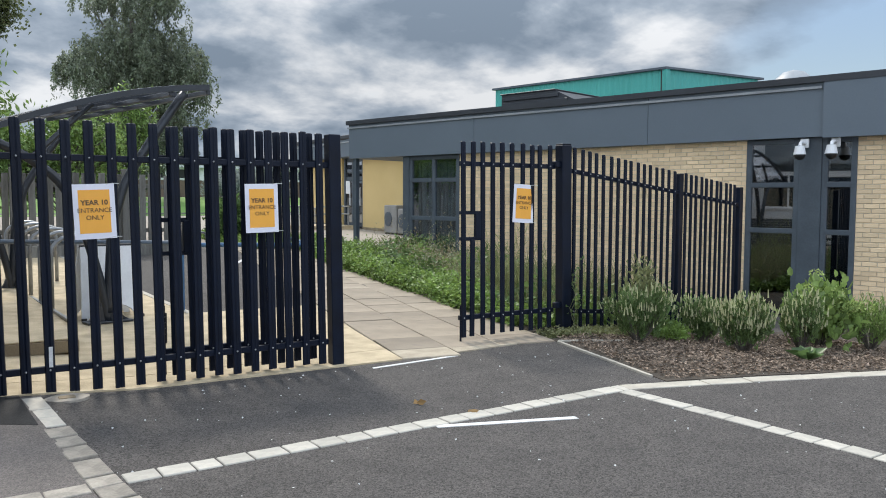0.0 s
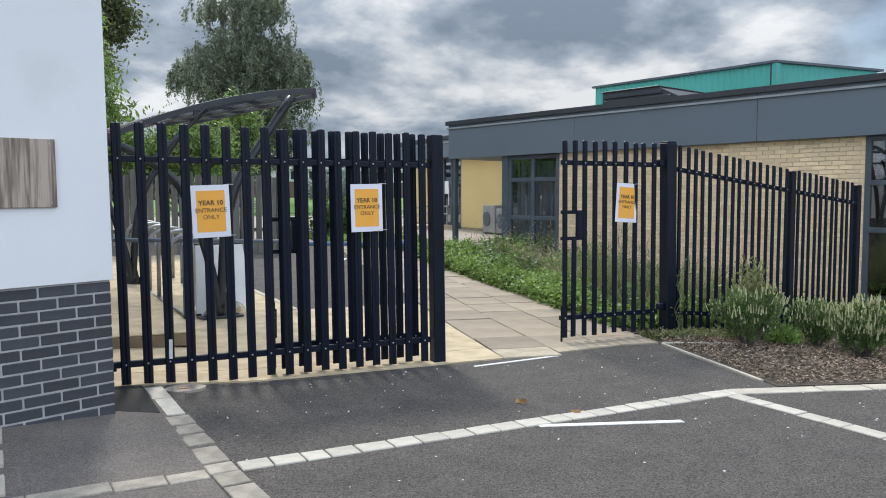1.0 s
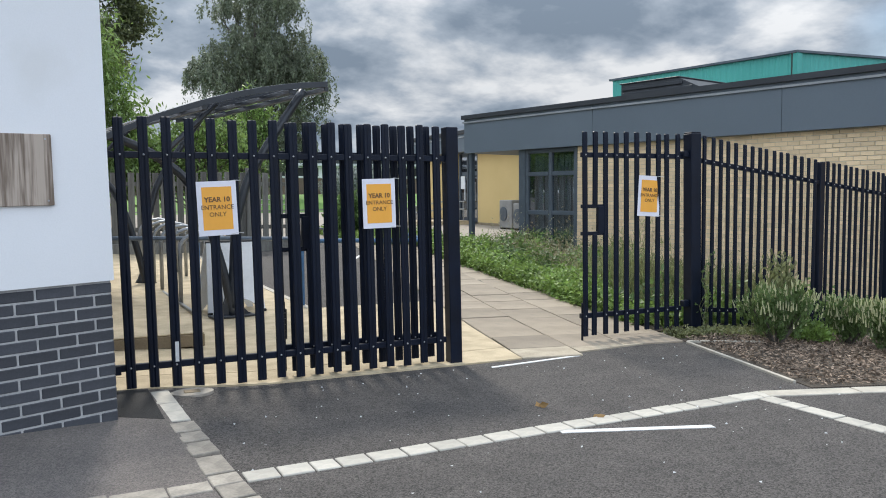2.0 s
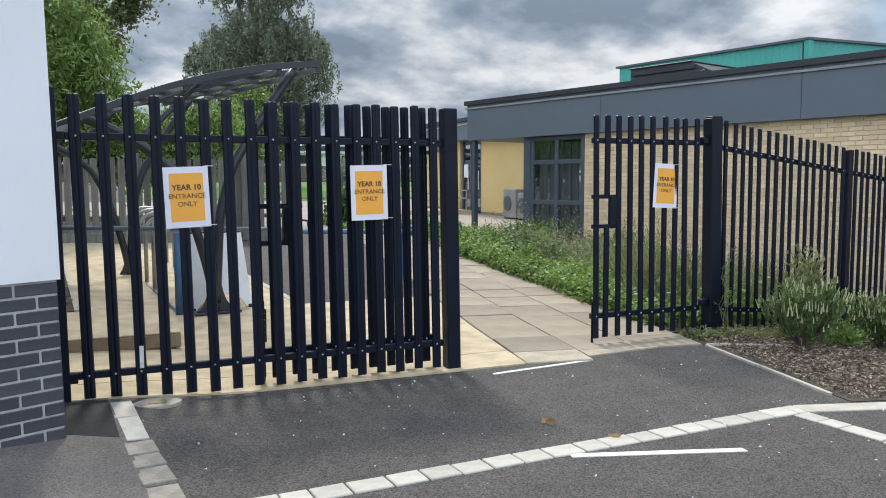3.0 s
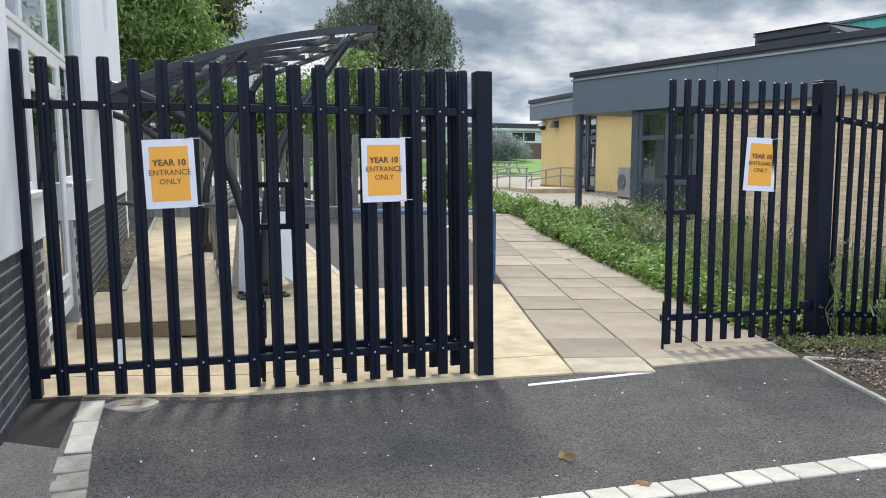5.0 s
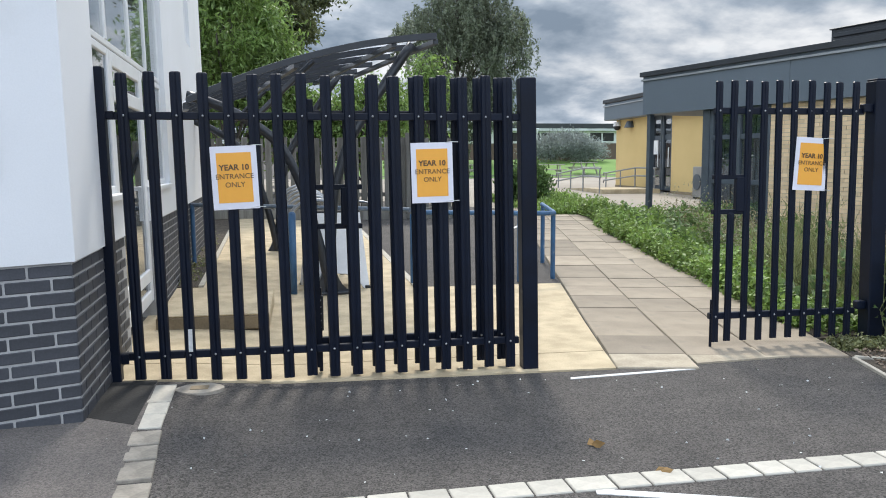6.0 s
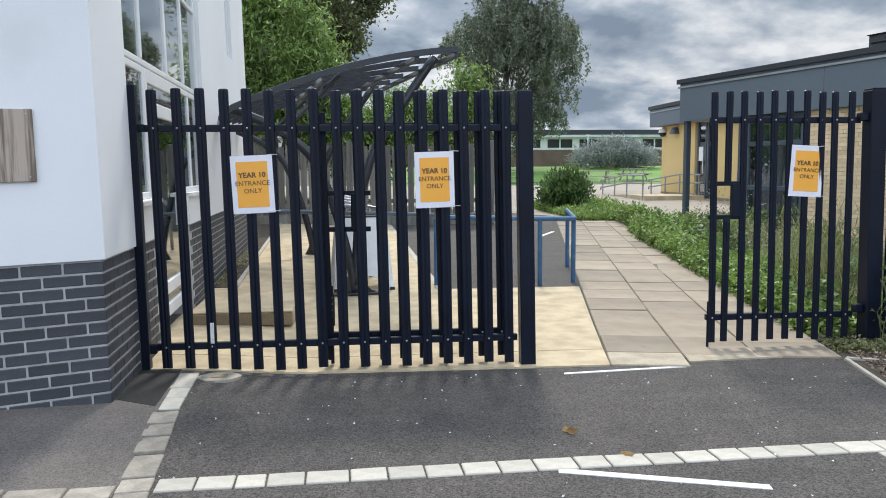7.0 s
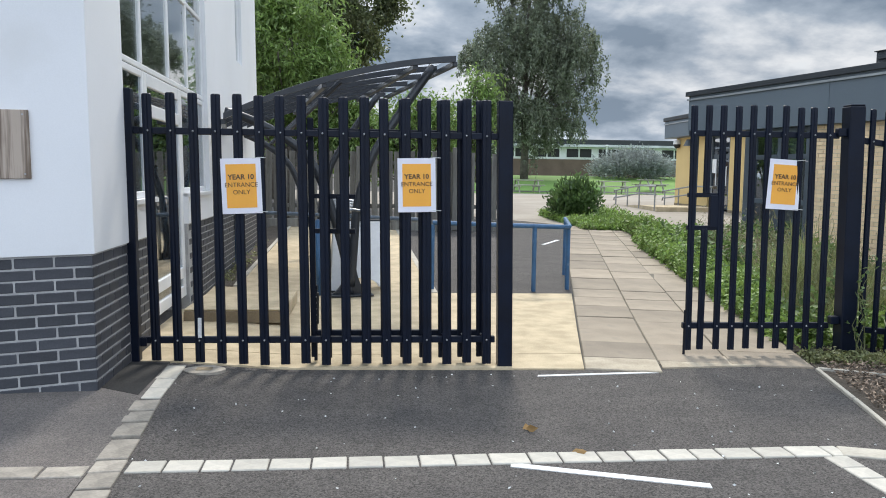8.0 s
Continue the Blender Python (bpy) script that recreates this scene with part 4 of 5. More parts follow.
for c in range(38):
    z = Z_SOFF - 0.01 - ch * (c + 0.5)
    for a, b in ((3.27, 9.10), (10.64, 15.6)):
        s = a + (0.0 if c % 2 else -bl / 2)
        while s < b - 0.02:
            l0, l1 = max(s, a), min(s + bl, b)
            if l1 - l0 > 0.05:
                p = C0 + BD * ((l0 + l1) / 2) + BN * 0.12
                whole = l1 - l0 > bl - 0.01
                if whole and ((8.05 < s < 9.0) or (10.6 < s < 11.6)) and z > 0.45:
                    piece("brick", bmesh_full, east, Matrix.Translation((p.x, p.y, z)) @ Euler((0, 0, B_ANG)).to_matrix().to_4x4())
                else:
                    joined_brick(Vector((p.x, p.y, z)), l1 - l0 - 0.011)
            s += bl
me = bpy.data.meshes.new("brickwork")
me.from_pydata(jv, [], jf)
me.materials.append(M["buff_joined"])
tagged(part("brickwork", me, None, east), kind="stuff")

# dome cameras on white brackets
for s, off in ((9.96, 0.0), (10.38, 0.0)):
    p = C0 + BD * s - BN * 0.02
    cam_thing = root("dome_camera", Matrix.Translation((p.x, p.y, 2.02)) @ Euler((0, 0, B_ANG)).to_matrix().to_4x4(), "white dome security camera on a wall bracket", "camera", "dome cameras")
    bm = bmesh.new()
    bmesh.ops.create_cone(bm, cap_ends=True, segments=16, radius1=0.085, radius2=0.06, depth=0.12, matrix=Matrix.Translation((0, -0.12, 0.02)))
    part("housing", bm, "white_plastic", cam_thing)
    bm = bmesh.new()
    bmesh.ops.create_uvsphere(bm, u_segments=16, v_segments=10, radius=0.078, matrix=Matrix.Translation((0, -0.12, -0.04)))
    part("dome", bm, "black", cam_thing, "dark smoked dome", True)
    part("arm", one_tube([(0, -0.12, 0.08), (0, -0.10, 0.12), (0, -0.04, 0.13), (0, 0.07, 0.13)], 0.025, 10), "white_plastic", cam_thing)
    part("plate", one_box((-0.06, 0.05, 0.06), (0.06, 0.075, 0.19), 0.006), "white_plastic", cam_thing)

# plant housing and rooflight on the flat roof
ph = root("plant_housing", pose(10.2, 13.35, 2.95, 0, 0, math.degrees(B_ANG)), "dark grey louvred plant housing on flat roof", "plant housing")
bm = bmesh.new()
prism(bm, [(0, 0), (2.5, 0), (1.35, 0.54), (0, 0.54)], 2.0)
part("body", bm, "clad_dark", ph)
part("cap", one_box((-0.03, -0.03, 0.543), (1.37, 2.03, 0.565), 0.006), "clad_dark", ph)
for k in range(4):
    part("louvre", one_box((0.05, -0.03, 0.08 + 0.11 * k), (2.1 - 0.22 * k, -0.004, 0.15 + 0.11 * k), 0.008), "clad_dark", ph)
rl = root("rooflight", pose(16.6, 10.9, 2.99), "pale domed plastic rooflight on flat roof", "rooflight")
bm = bmesh.new()
bmesh.ops.create_uvsphere(bm, u_segments=20, v_segments=10, radius=1.0, matrix=Matrix.Diagonal((0.75, 0.75, 1.3, 1)))
bmesh.ops.bisect_plane(bm, geom=list(bm.verts) + list(bm.edges) + list(bm.faces), plane_co=(0, 0, 0), plane_no=(0, 0, -1), clear_outer=True)
part("dome", bm, "ledge", rl, "", True)
part("kerb", one_box((-0.8, -0.8, 0.0), (0.8, 0.8, 0.12), 0.02), "clad_dark", rl)

# teal hall behind
hall = root("sports_hall", pose(0, 0, 0), "teal profiled-metal sports hall rising behind the brick building", "building")
T0, T1, T2 = Vector((28.4, 38.0, 0)), Vector((30.6, 27.1, 0)), Vector((37.3, 26.7, 0))


def profiled(a, b, z0, z1, mat):
    """A ribbed metal wall from a to b."""
    d = (b - a)
    n = int(d.length / 0.33)
    d.normalize()
    nn = Vector((d.y, -d.x, 0))
    bm = bmesh.new()
    prev = None
    for i in range(n):
        for f, o in ((0, 0.0), (0.12, 0.0), (0.17, 0.02), (0.28, 0.02)):
            p = a + d * (i * 0.33 + f) + nn * o
            cur = (bm.verts.new((p.x, p.y, z0)), bm.verts.new((p.x, p.y, z1)))
            if prev:
                bm.faces.new((prev[0], cur[0], cur[1], prev[1]))
            prev = cur
    return bm


part("wall", profiled(T0, T1, 0, 7.70, "teal"), "teal", hall)
part("wall", profiled(T1, T2, 0, 7.70, "teal"), "teal", hall)
bm = bmesh.new()
T3 = T0 + (T2 - T1)
for z0, z1, k in ((7.69, 7.80, 0.16),):
    q = [T0 + Vector((-k, k, 0)), T1 + Vector((-k, -k, 0)), T2 + Vector((k, -k, 0)), T3 + Vector((k, k, 0))]
    a = [bm.verts.new((v.x, v.y, z0)) for v in q]
    b = [bm.verts.new((v.x, v.y, z1)) for v in q]
    bm.faces.new(a[::-1])
    bm.faces.new(b)
    for i in range(4):
        bm.faces.new((a[i], a[(i + 1) % 4], b[(i + 1) % 4], b[i]))
part("roof", bm, "frame_grey", hall, "thin dark grey roof edge")
part("corner_trim", one_box((T1.x - 0.14, T1.y - 0.14, 0), (T1.x + 0.14, T1.y + 0.14, 7.68), 0.01), "teal", hall)


# ---- cream block across the yard ----
yel = root("cream_building", pose(12.6, 28.8, 0.0, 0, 0, -90), "cream-yellow rendered block under a slate-grey fascia", "building")
part("wall", one_box((0, 0, 0.2), (2.9, 9, 2.75)), "yellow", yel)
part("wall", one_box((4.5, 0, 0.1), (11.5, 9, 2.75)), "yellow", yel)
part("plinth", one_box((-0.01, -0.012, 0.1), (2.9, 0.0, 0.42)), "kerbstone", yel, "brown plinth")
part("plinth", one_box((4.5, -0.012, 0.0), (11.5, 0.0, 0.36)), "kerbstone", yel, "brown plinth")
part("fascia", one_box((-0.35, -0.35, 2.75), (12, 9.3, 3.36), 0.02), "clad", yel)
part("coping", one_box((-0.4, -0.4, 3.36), (12, 9.35, 3.50), 0.02), "clad_dark", yel)
part("trim", one_box((-0.37, -0.38, 3.24), (12, -0.35, 3.28)), "ledge", yel)
yd = part("door", one_box((2.92, 0.10, 0.35), (4.48, 0.16, 2.74)), "frame_grey", yel, "dark grey glazed double door")
for a in (2.98, 3.74):
    part("door_frame", one_box((a, 0.04, 0.35), (a + 0.08, 0.12, 2.72)), "frame_grey", yd)
    part("door_frame", one_box((a + 0.62, 0.04, 0.35), (a + 0.70, 0.12, 2.72)), "frame_grey", yd)
    part("pane", one_box((a + 0.08, 0.085, 0.5), (a + 0.62, 0.095, 1.95)), "glass_dark", yd)
    part("pane", one_box((a + 0.08, 0.085, 2.1), (a + 0.62, 0.095, 2.6)), "glass_dark", yd)
    part("handle", one_tube([(a + 0.55, 0.02, 1.1), (a + 0.55, 0.0, 1.1), (a + 0.55, 0.0, 1.7), (a + 0.55, 0.02, 1.7)], 0.018, 6), "frame_white", yd, "white pull handle")
part("notice_frame", one_box((3.1, 0.05, 1.5), (3.4, 0.075, 1.95)), "frame_white", yd)
wall_lamp = root("wall_lamp", pose(12.52, 27.4, 2.55, 0, 0, -90), "grey hooded wall lamp above the cream wall", "lamp")
bm = bmesh.new()
bmesh.ops.create_cone(bm, cap_ends=True, segments=14, radius1=0.2, radius2=0.1, depth=0.22)
part("hood", bm, "frame_grey", wall_lamp)
part("arm", one_tube([(0, 0.0, 0.05), (0, 0.09, 0.08)], 0.03, 8), "frame_grey", wall_lamp)
cctv = root("dome_camera", pose(12.5, 28.5, 2.5, 0, 0, -90), "white dome camera on the cream wall corner", "camera", "dome cameras")
bm = bmesh.new()
bmesh.ops.create_uvsphere(bm, u_segments=12, v_segments=8, radius=0.12)
part("dome", bm, "black", cctv, "dark dome", True)
bm = bmesh.new()
bmesh.ops.create_cone(bm, cap_ends=True, segments=14, radius1=0.15, radius2=0.12, depth=0.14, matrix=Matrix.Translation((0, 0, 0.1)))
part("housing", bm, "white_plastic", cctv)
part("bracket", one_box((-0.05, 0.05, 0.1), (0.05, 0.1, 0.2)), "white_plastic", cctv)

for y0, h in ((21.4, 0.85), (20.55, 0.75)):
    ac = root("condenser_unit", pose(12.2, y0, 0.28, 0, 0, -90), "pale grey air-conditioning condenser beside cream wall", "condenser", "condenser units")
    part("casing", one_box((-0.38, -0.16, 0), (0.38, 0.16, h), 0.02), "grey_plastic", ac)
    bm = bmesh.new()
    bmesh.ops.create_cone(bm, cap_ends=True, segments=20, radius1=0.22, radius2=0.22, depth=0.03, matrix=Matrix.Translation((-0.1, -0.17, h / 2)) @ Matrix.Rotation(radians(90), 4, "X"))
    part("fan_grille", bm, "frame_grey", ac, "dark round fan grille")
    part("foot", one_box((-0.34, -0.15, -0.06), (-0.26, 0.15, 0.0)), "black", ac)
    part("foot", one_box((0.26, -0.15, -0.06), (0.34, 0.15, 0.0)), "black", ac)

# ramp and handrails at the cream block's door
ramp = root("access_ramp", pose(11.3, 26.0, ground(11.3, 26.0)), "pale concrete access ramp with a low landing", "ramp")
bm = bmesh.new()
prism(bm, [(-1.7, 0.0), (0.0, 0.0), (2.6, 0.0), (2.6, 0.05), (0.0, 0.17), (-1.7, 0.17)], 1.9, Matrix.Rotation(radians(90), 4, "Z") @ Matrix.Translation((0, -0.95, -0.05)))
part("slope", bm, "concrete", ramp)
for x in (-0.95, 0.85):
    hr = root("handrail", pose(11.3 + x, 26.0, ground(11.3, 26.0)), "grey tubular steel handrail along the ramp", "handrail", "ramp handrails")
    for zz in (0.56, 0.3):
        part("rail", one_tube([(0, -1.6, zz + 0.2), (0, 0, zz + 0.2), (0, 2.5, zz), (0, 2.8, zz), (0, 2.85, zz - 0.1)], 0.025, 8), "steel", hr)
    for y in (-1.5, 0, 1.25, 2.6):
        part("post", one_tube([(0, y, 0.0), (0, y, 0.76 - max(0, y) * 0.077)], 0.025, 8), "steel", hr)

# ---- far school block ----
far = root("far_block", pose(0, 76, 1.2), "long low brown brick block with a dark roofline", "building")
part("wall", one_box((-30, 0, -0.5), (48, 10, 1.75)), "brown", far)
part("upper_wall", one_box((-30, 0.02, 1.75), (48, 10, 2.95)), "frame_white", far)
part("fascia", one_box((-30.5, -0.6, 3.15), (48.5, 10, 3.62)), "clad_dark", far)
part("soffit_board", one_box((-30.5, -0.62, 2.92), (48.5, 10, 3.15)), "roof_white", far)
for i in range(24):
    x = -27 + 3.1 * i
    w = part("window", one_box((x, -0.05, 1.85), (x + 2.6, 0.02, 2.85)), "frame_white", far)
    for k in range(2):
        part("pane", one_box((x + 0.1 + 1.27 * k, -0.07, 1.95), (x + 1.23 + 1.27 * k, -0.05, 2.75)), "black", w)
bm = bmesh.new()
bmesh.ops.create_cone(bm, cap_ends=True, segments=4, radius1=3.3, radius2=0.25, depth=2.2, matrix=Matrix.Translation((19.8, 5, 4.7)) @ Matrix.Rotation(radians(45), 4, "Z"))
part("roof_lantern", bm, "roof_white", far, "pale pyramid rooflight")
lp = root("lamp_column", pose(21.5, 69, ground(21.5, 69)), "slim white lamp column on the lawn", "street lamp")
part("shaft", one_tube([(0, 0, 0), (0, 0, 2.6)], 0.09, 8, 0.06), "frame_white", lp)
part("head", one_box((-0.12, -0.12, 2.6), (0.12, 0.12, 2.75), 0.03), "frame_white", lp)


# ---- picnic tables ----
def picnic_table(x, y, yaw):
    t = root("picnic_table", pose(x, y, ground(x, y), 0, 0, yaw), "weathered timber picnic table with attached benches", "picnic table", "picnic tables")
    for i in range(4):
        part("top_board", one_box((-0.9, -0.36 + 0.185 * i, 0.70), (0.9, -0.19 + 0.185 * i, 0.75), 0.006), "timber_pale", t)
    for sy in (-0.72, 0.56):
        part("bench", one_box((-0.9, sy, 0.42), (0.9, sy + 0.2, 0.465), 0.006), "timber_pale", t)
    for sx in (-0.6, 0.6):
        part("bearer", one_box((sx - 0.03, -0.72, 0.33), (sx + 0.03, 0.74, 0.42), 0.004), "timber_pale", t)
        for q in (-1, 1):
            bm = bmesh.new()
            tube(bm, [(sx, q * 0.6, 0.0), (sx, q * 0.25, 0.7)], 0.05, 4)
            part("leg", bm, "timber_pale", t)


for x, y, yaw in ((10.4, 46.6, 8), (15.2, 45.4, -5), (18.8, 49.5, 30)):
    picnic_table(x, y, yaw)


# ---- timber fence behind the shelter ----
FBY = 16.9
tf = root("timber_fence", pose(0, FBY, ground(1, FBY)), "weathered grey close-boarded timber fence with gravel boards", "fence")
x = -2.6
bd = mesh_of("board", one_box((-0.06, -0.011, 0.22), (0.06, 0.011, 1.62), 0.004), "timber")
while x < 4.3:
    piece("board", bd, tf, Matrix.Translation((x, (0.0 if int(x * 8) % 2 else 0.05), random.uniform(-0.02, 0.02))) @ Euler((0, random.uniform(-0.01, 0.01), 0)).to_matrix().to_4x4())
    x += 0.155
for z in (0.45, 1.35):
    part("rail", one_box((-2.7, 0.06, z), (4.35, 0.12, z + 0.08), 0.005), "timber", tf)
part("gravel_board", one_box((-2.7, -0.03, -0.02), (4.35, 0.05, 0.22), 0.008), "timber", tf)
for x in (-2.6, -0.6, 1.4, 3.4, 4.35):
    part("post", one_box((x - 0.05, -0.06, 0), (x + 0.05, 0.06, 1.72), 0.008), "timber", tf)

# ---- cycle shelter ----
sh = root("cycle_shelter", pose(0.2, 8.15, ground(1, 9), 0, 0, 10), "dark grey curved-roof steel cycle shelter", "shelter")
SPAN, DEEP = 2.40, 4.0


def arch(k):
    """The roof's curve, from the low back edge to the raised tip."""
    return (0.11 + (SPAN - 0.07) * k, 1.82 + 1.12 * k - 0.46 * k * k)


def glide(y, ctrl):
    """Points of a smooth curve through the inner ones of the given x and z."""
    ctrl = [Vector((a, y, b)) for a, b in ctrl]
    pts = []
    for a, b, c, d in zip(ctrl, ctrl[1:], ctrl[2:], ctrl[3:]):
        for q in range(5):
            t = q / 5
            pts.append(0.5 * ((2 * b) + (c - a) * t + (2 * a - 5 * b + 4 * c - d) * t * t + (3 * b - a - 3 * c + d) * t ** 3))
    return pts + [ctrl[-2]]


for i in range(6):
    y = DEEP * i / 5
    bm = bmesh.new()
    prev = None
    half = 0.03 if i in (0, 5) else 0.02
    for k in range(17):
        ax, az = arch(k / 16)
        cur = [bm.verts.new(c) for c in ((ax, y - half, az - 0.03), (ax, y + half, az - 0.03), (ax, y + half, az + 0.03), (ax, y - half, az + 0.03))]
        if prev:
            for q in range(4):
                bm.faces.new((prev[q], prev[(q + 1) % 4], cur[(q + 1) % 4], cur[q]))
        else:
            bm.faces.new(cur[::-1])
        prev = cur
    bm.faces.new(prev)
    part("roof_rib", bm, "navy_grey", sh)
for k in (0.0, 0.42, 0.82, 1.0):
    px, pz = arch(k)
    part("purlin", one_box((px - 0.025, 0, pz - 0.075), (px + 0.025, DEEP, pz - 0.025), 0.004), "navy_grey", sh)
for i in range(7):
    ys0 = DEEP * i / 7
    bm = bmesh.new()
    prev = None
    for k in range(13):
        ax, az = arch(k / 12)
        cur = [bm.verts.new((ax, yy, az + dz)) for yy, dz in ((ys0 + 0.02, 0.03), (ys0 + DEEP / 7 - 0.02, 0.03), (ys0 + DEEP / 7 - 0.02, 0.036), (ys0 + 0.02, 0.036))]
        if prev:
            for q in range(4):
                bm.faces.new((prev[q], prev[(q + 1) % 4], cur[(q + 1) % 4], cur[q]))
        prev = cur
    part("roof_sheet", bm, "clear_sheet", sh, "clear curved roof sheet", True)
for y in (0.2, DEEP - 0.4):
    base = Vector((1.39, y, 0.0))
    part("curved_post", one_tube(glide(y, ((-0.05, 1.90), (0.12, 1.88), (0.31, 1.83), (0.62, 1.69), (0.935, 1.45), (1.105, 1.14), (1.21, 0.83), (1.32, 0.42), (1.39, 0.0), (1.42, -0.3))), 0.046, 10), "navy_grey", sh, smooth_shade=True)
    part("arm", one_tube(glide(y, ((1.36, -0.3), (1.39, 0.1), (1.42, 0.55), (1.45, 0.935), (1.52, 1.21), (1.62, 1.485), (1.90, 1.92), (arch(0.92)[0], arch(0.92)[1] - 0.04), (2.5, 2.75))), 0.048, 10), "navy_grey", sh, smooth_shade=True)
    part("strut", one_tube([Vector((0.68, y, 1.65)), Vector((arch(0.5)[0], y, arch(0.5)[1] - 0.04))], 0.028, 8), "navy_grey", sh)
    part("base_plate", one_box((1.16, y - 0.1, 0), (1.62, y + 0.1, 0.02), 0.004), "navy_grey", sh)
    bm = bmesh.new()
    side = [(0.05 + 0.16 * (1 - math.sin(0.5 * math.pi * k / 6)), 0.02 + 0.34 * (k / 6) ** 1.6) for k in range(7)]
    prism(bm, [(1.39 + a, b) for a, b in side] + [(1.39 - a, b) for a, b in reversed(side)], 0.05, Matrix.Translation((0, y - 0.025, 0)))
    part("foot", bm, "navy_grey", sh, "flared steel foot")

# cycle hoops
hoop_bm = bmesh.new()
arc = [(0, 0)] + [(0, 0.64)] + [(0.28 - 0.28 * math.cos(a), 0.64 + 0.20 * math.sin(a)) for a in (math.pi * i / 10 for i in range(1, 10))] + [(0.56, 0.64), (0.56, 0)]
tube(hoop_bm, [(a, 0, b) for a, b in arc], 0.025, 8)
hoop_me = mesh_of("hoop", hoop_bm, "steel", True)
for i in range(6):
    y = 9.75 + 0.72 * i
    h = tagged(new("cycle_hoop", hoop_me), "galvanised steel cycle hoop under the shelter", "cycle stand", "cycle hoops")
    h.matrix_basis = pose(1.16 - 0.045 * (y - 9.7), y, ground(1.1, y) + 0.01, 0, 0, 4)

rack = root("rack_rail", pose(1.19, 8.72, ground(1.19, 9.5) + 0.012, 0, 0, 2.7), "dark steel floor rail carrying the cycle hoops", "cycle stand")
part("bar", one_box((-0.02, 0.0, 0.0), (0.02, 5.0, 0.03), 0.004), "steel", rack)
bollard = root("blue_post", pose(1.19, 8.63, ground(1.19, 8.63)), "blue painted steel post at the end of the cycle rack", "post")
part("shaft", one_tube([(0, 0, 0), (0, 0, 0.80)], 0.036, 12), "blue", bollard, smooth_shade=True)
part("cap", one_tube([(0, 0, 0.80), (0, 0, 0.815)], 0.036, 12, 0.02), "blue", bollard)

# white pavement board by the shelter foot
wb = root("pavement_board", pose(1.60, 9.0, ground(1.6, 9.0) + 0.014, 0, 0, 9), "white folding pavement board with rounded lower cut-outs", "board")
for sgn in (-1, 1):
    bm = bmesh.new()
    out = [(-0.32, 0.0), (-0.26, 0.0)] + [(-0.24 + 0.24 - 0.24 * math.cos(a), 0.16 * math.sin(a)) for a in (math.pi * i / 10 for i in range(1, 10))] + [(0.26, 0.0), (0.32, 0.0), (0.27, 0.78), (-0.27, 0.78)]
    prism(bm, out, 0.025, Matrix.Translation((0, sgn * 0.20, 0)) @ Matrix.Rotation(radians(sgn * 13), 4, "X"))
    part("panel", bm, "white_plastic", wb)
part("hinge", one_tube([(-0.27, 0.01, 0.765), (0.27, 0.01, 0.765)], 0.018, 8), "black", wb)
for x in (-0.3, 0.3):
    for y in (-0.2, 0.22):
        part("foot", one_box((x - 0.025, y - 0.02, -0.01), (x + 0.025, y + 0.02, 0.025), 0.005), "black", wb)

# concrete block and blue rails
stp = root("door_step", pose(0.60, 7.0, ground(0.6, 7.2)), "low buff concrete step with a stained riser", "step")
part("riser", one_box((-0.42, 0.0, 0.0), (0.42, 0.06, 0.105), 0.006), "kerbstone", stp, "stained brown riser")
part("body", one_box((-0.42, 0.062, 0.0), (0.42, 1.15, 0.105), 0.006), "concrete", stp)
part("tread", one_box((-0.42, 0.004, 0.107), (0.42, 1.15, 0.122), 0.006), "concrete", stp)

rl_ = root("guard_rail", pose(0, 0, ground(3, 9.2)), "blue painted tubular guard rail beside the path", "guard rail", "guard rails")
part("rail", one_tube([(2.42, 9.05, 0.76), (3.56, 8.98, 0.735), (3.90, 9.04, 0.725), (3.98, 9.12, 0.72), (4.02, 9.25, 0.72), (4.24, 10.42, 0.745)], 0.026, 10), "blue", rl_)
for x, y in ((2.42, 9.05), (3.56, 8.98), (3.98, 9.14), (4.23, 10.35)):
    part("post", one_tube([(x, y, 0.0), (x, y, 0.74)], 0.026, 10), "blue", rl_)
rl2 = root("guard_rail", pose(0, 0, ground(1, 10)), "grey-blue tubular guard rail running to the white wall", "guard rail", "guard rails")
part("rail", one_tube([(2.40, 9.07, 0.76), (0.9, 10.1, 0.76), (-0.05, 10.7, 0.76)], 0.026, 10), "greyblue", rl2)
for x, y in ((0.0, 10.65),):
    part("post", one_tube([(x, y, 0.0), (x, y, 0.76)], 0.026, 10), "blue", rl2)

# ---- planting bed ----
sheet("planting_bed", [(4.50, 3.78), (8.8, 2.38), (11.2, 5.9), (5.0, 5.84)], 22, 10, "soil", 0.006, "bark-mulched planting bed beside the fence", "bed")
sheet("garden_bed", [(4.93, 5.95), (10.25, 7.2), (8.55, 14.7), (6.75, 15.6)], 18, 22, "soil", 0.014, "overgrown soil strip along the brick wall", "bed")
edg = root("bed_edging", pose(0, 0, 0), "pale concrete edging of the planting bed", "edging", kind="structure")
for a, b in (((4.885, 5.42), (4.70, 4.68)), ((4.70, 4.67), (4.51, 3.93)), ((4.885, 5.42), (5.52, 5.14))):
    a, b = Vector((*a, 0)), Vector((*b, 0))
    m = (a + b) / 2
    ob = part("edging", one_box((-(b - a).length / 2 + 0.003, -0.014, -0.1), ((b - a).length / 2 - 0.003, 0.014, 0.0), 0.004), "edging", edg)
    ob.matrix_basis = Matrix.Translation((m.x, m.y, ground(m.x, m.y) + 0.02)) @ Euler((0, -math.atan2(ground(b.x, b.y) - ground(a.x, a.y), (b - a).length), math.atan2((b - a).y, (b - a).x))).to_matrix().to_4x4()


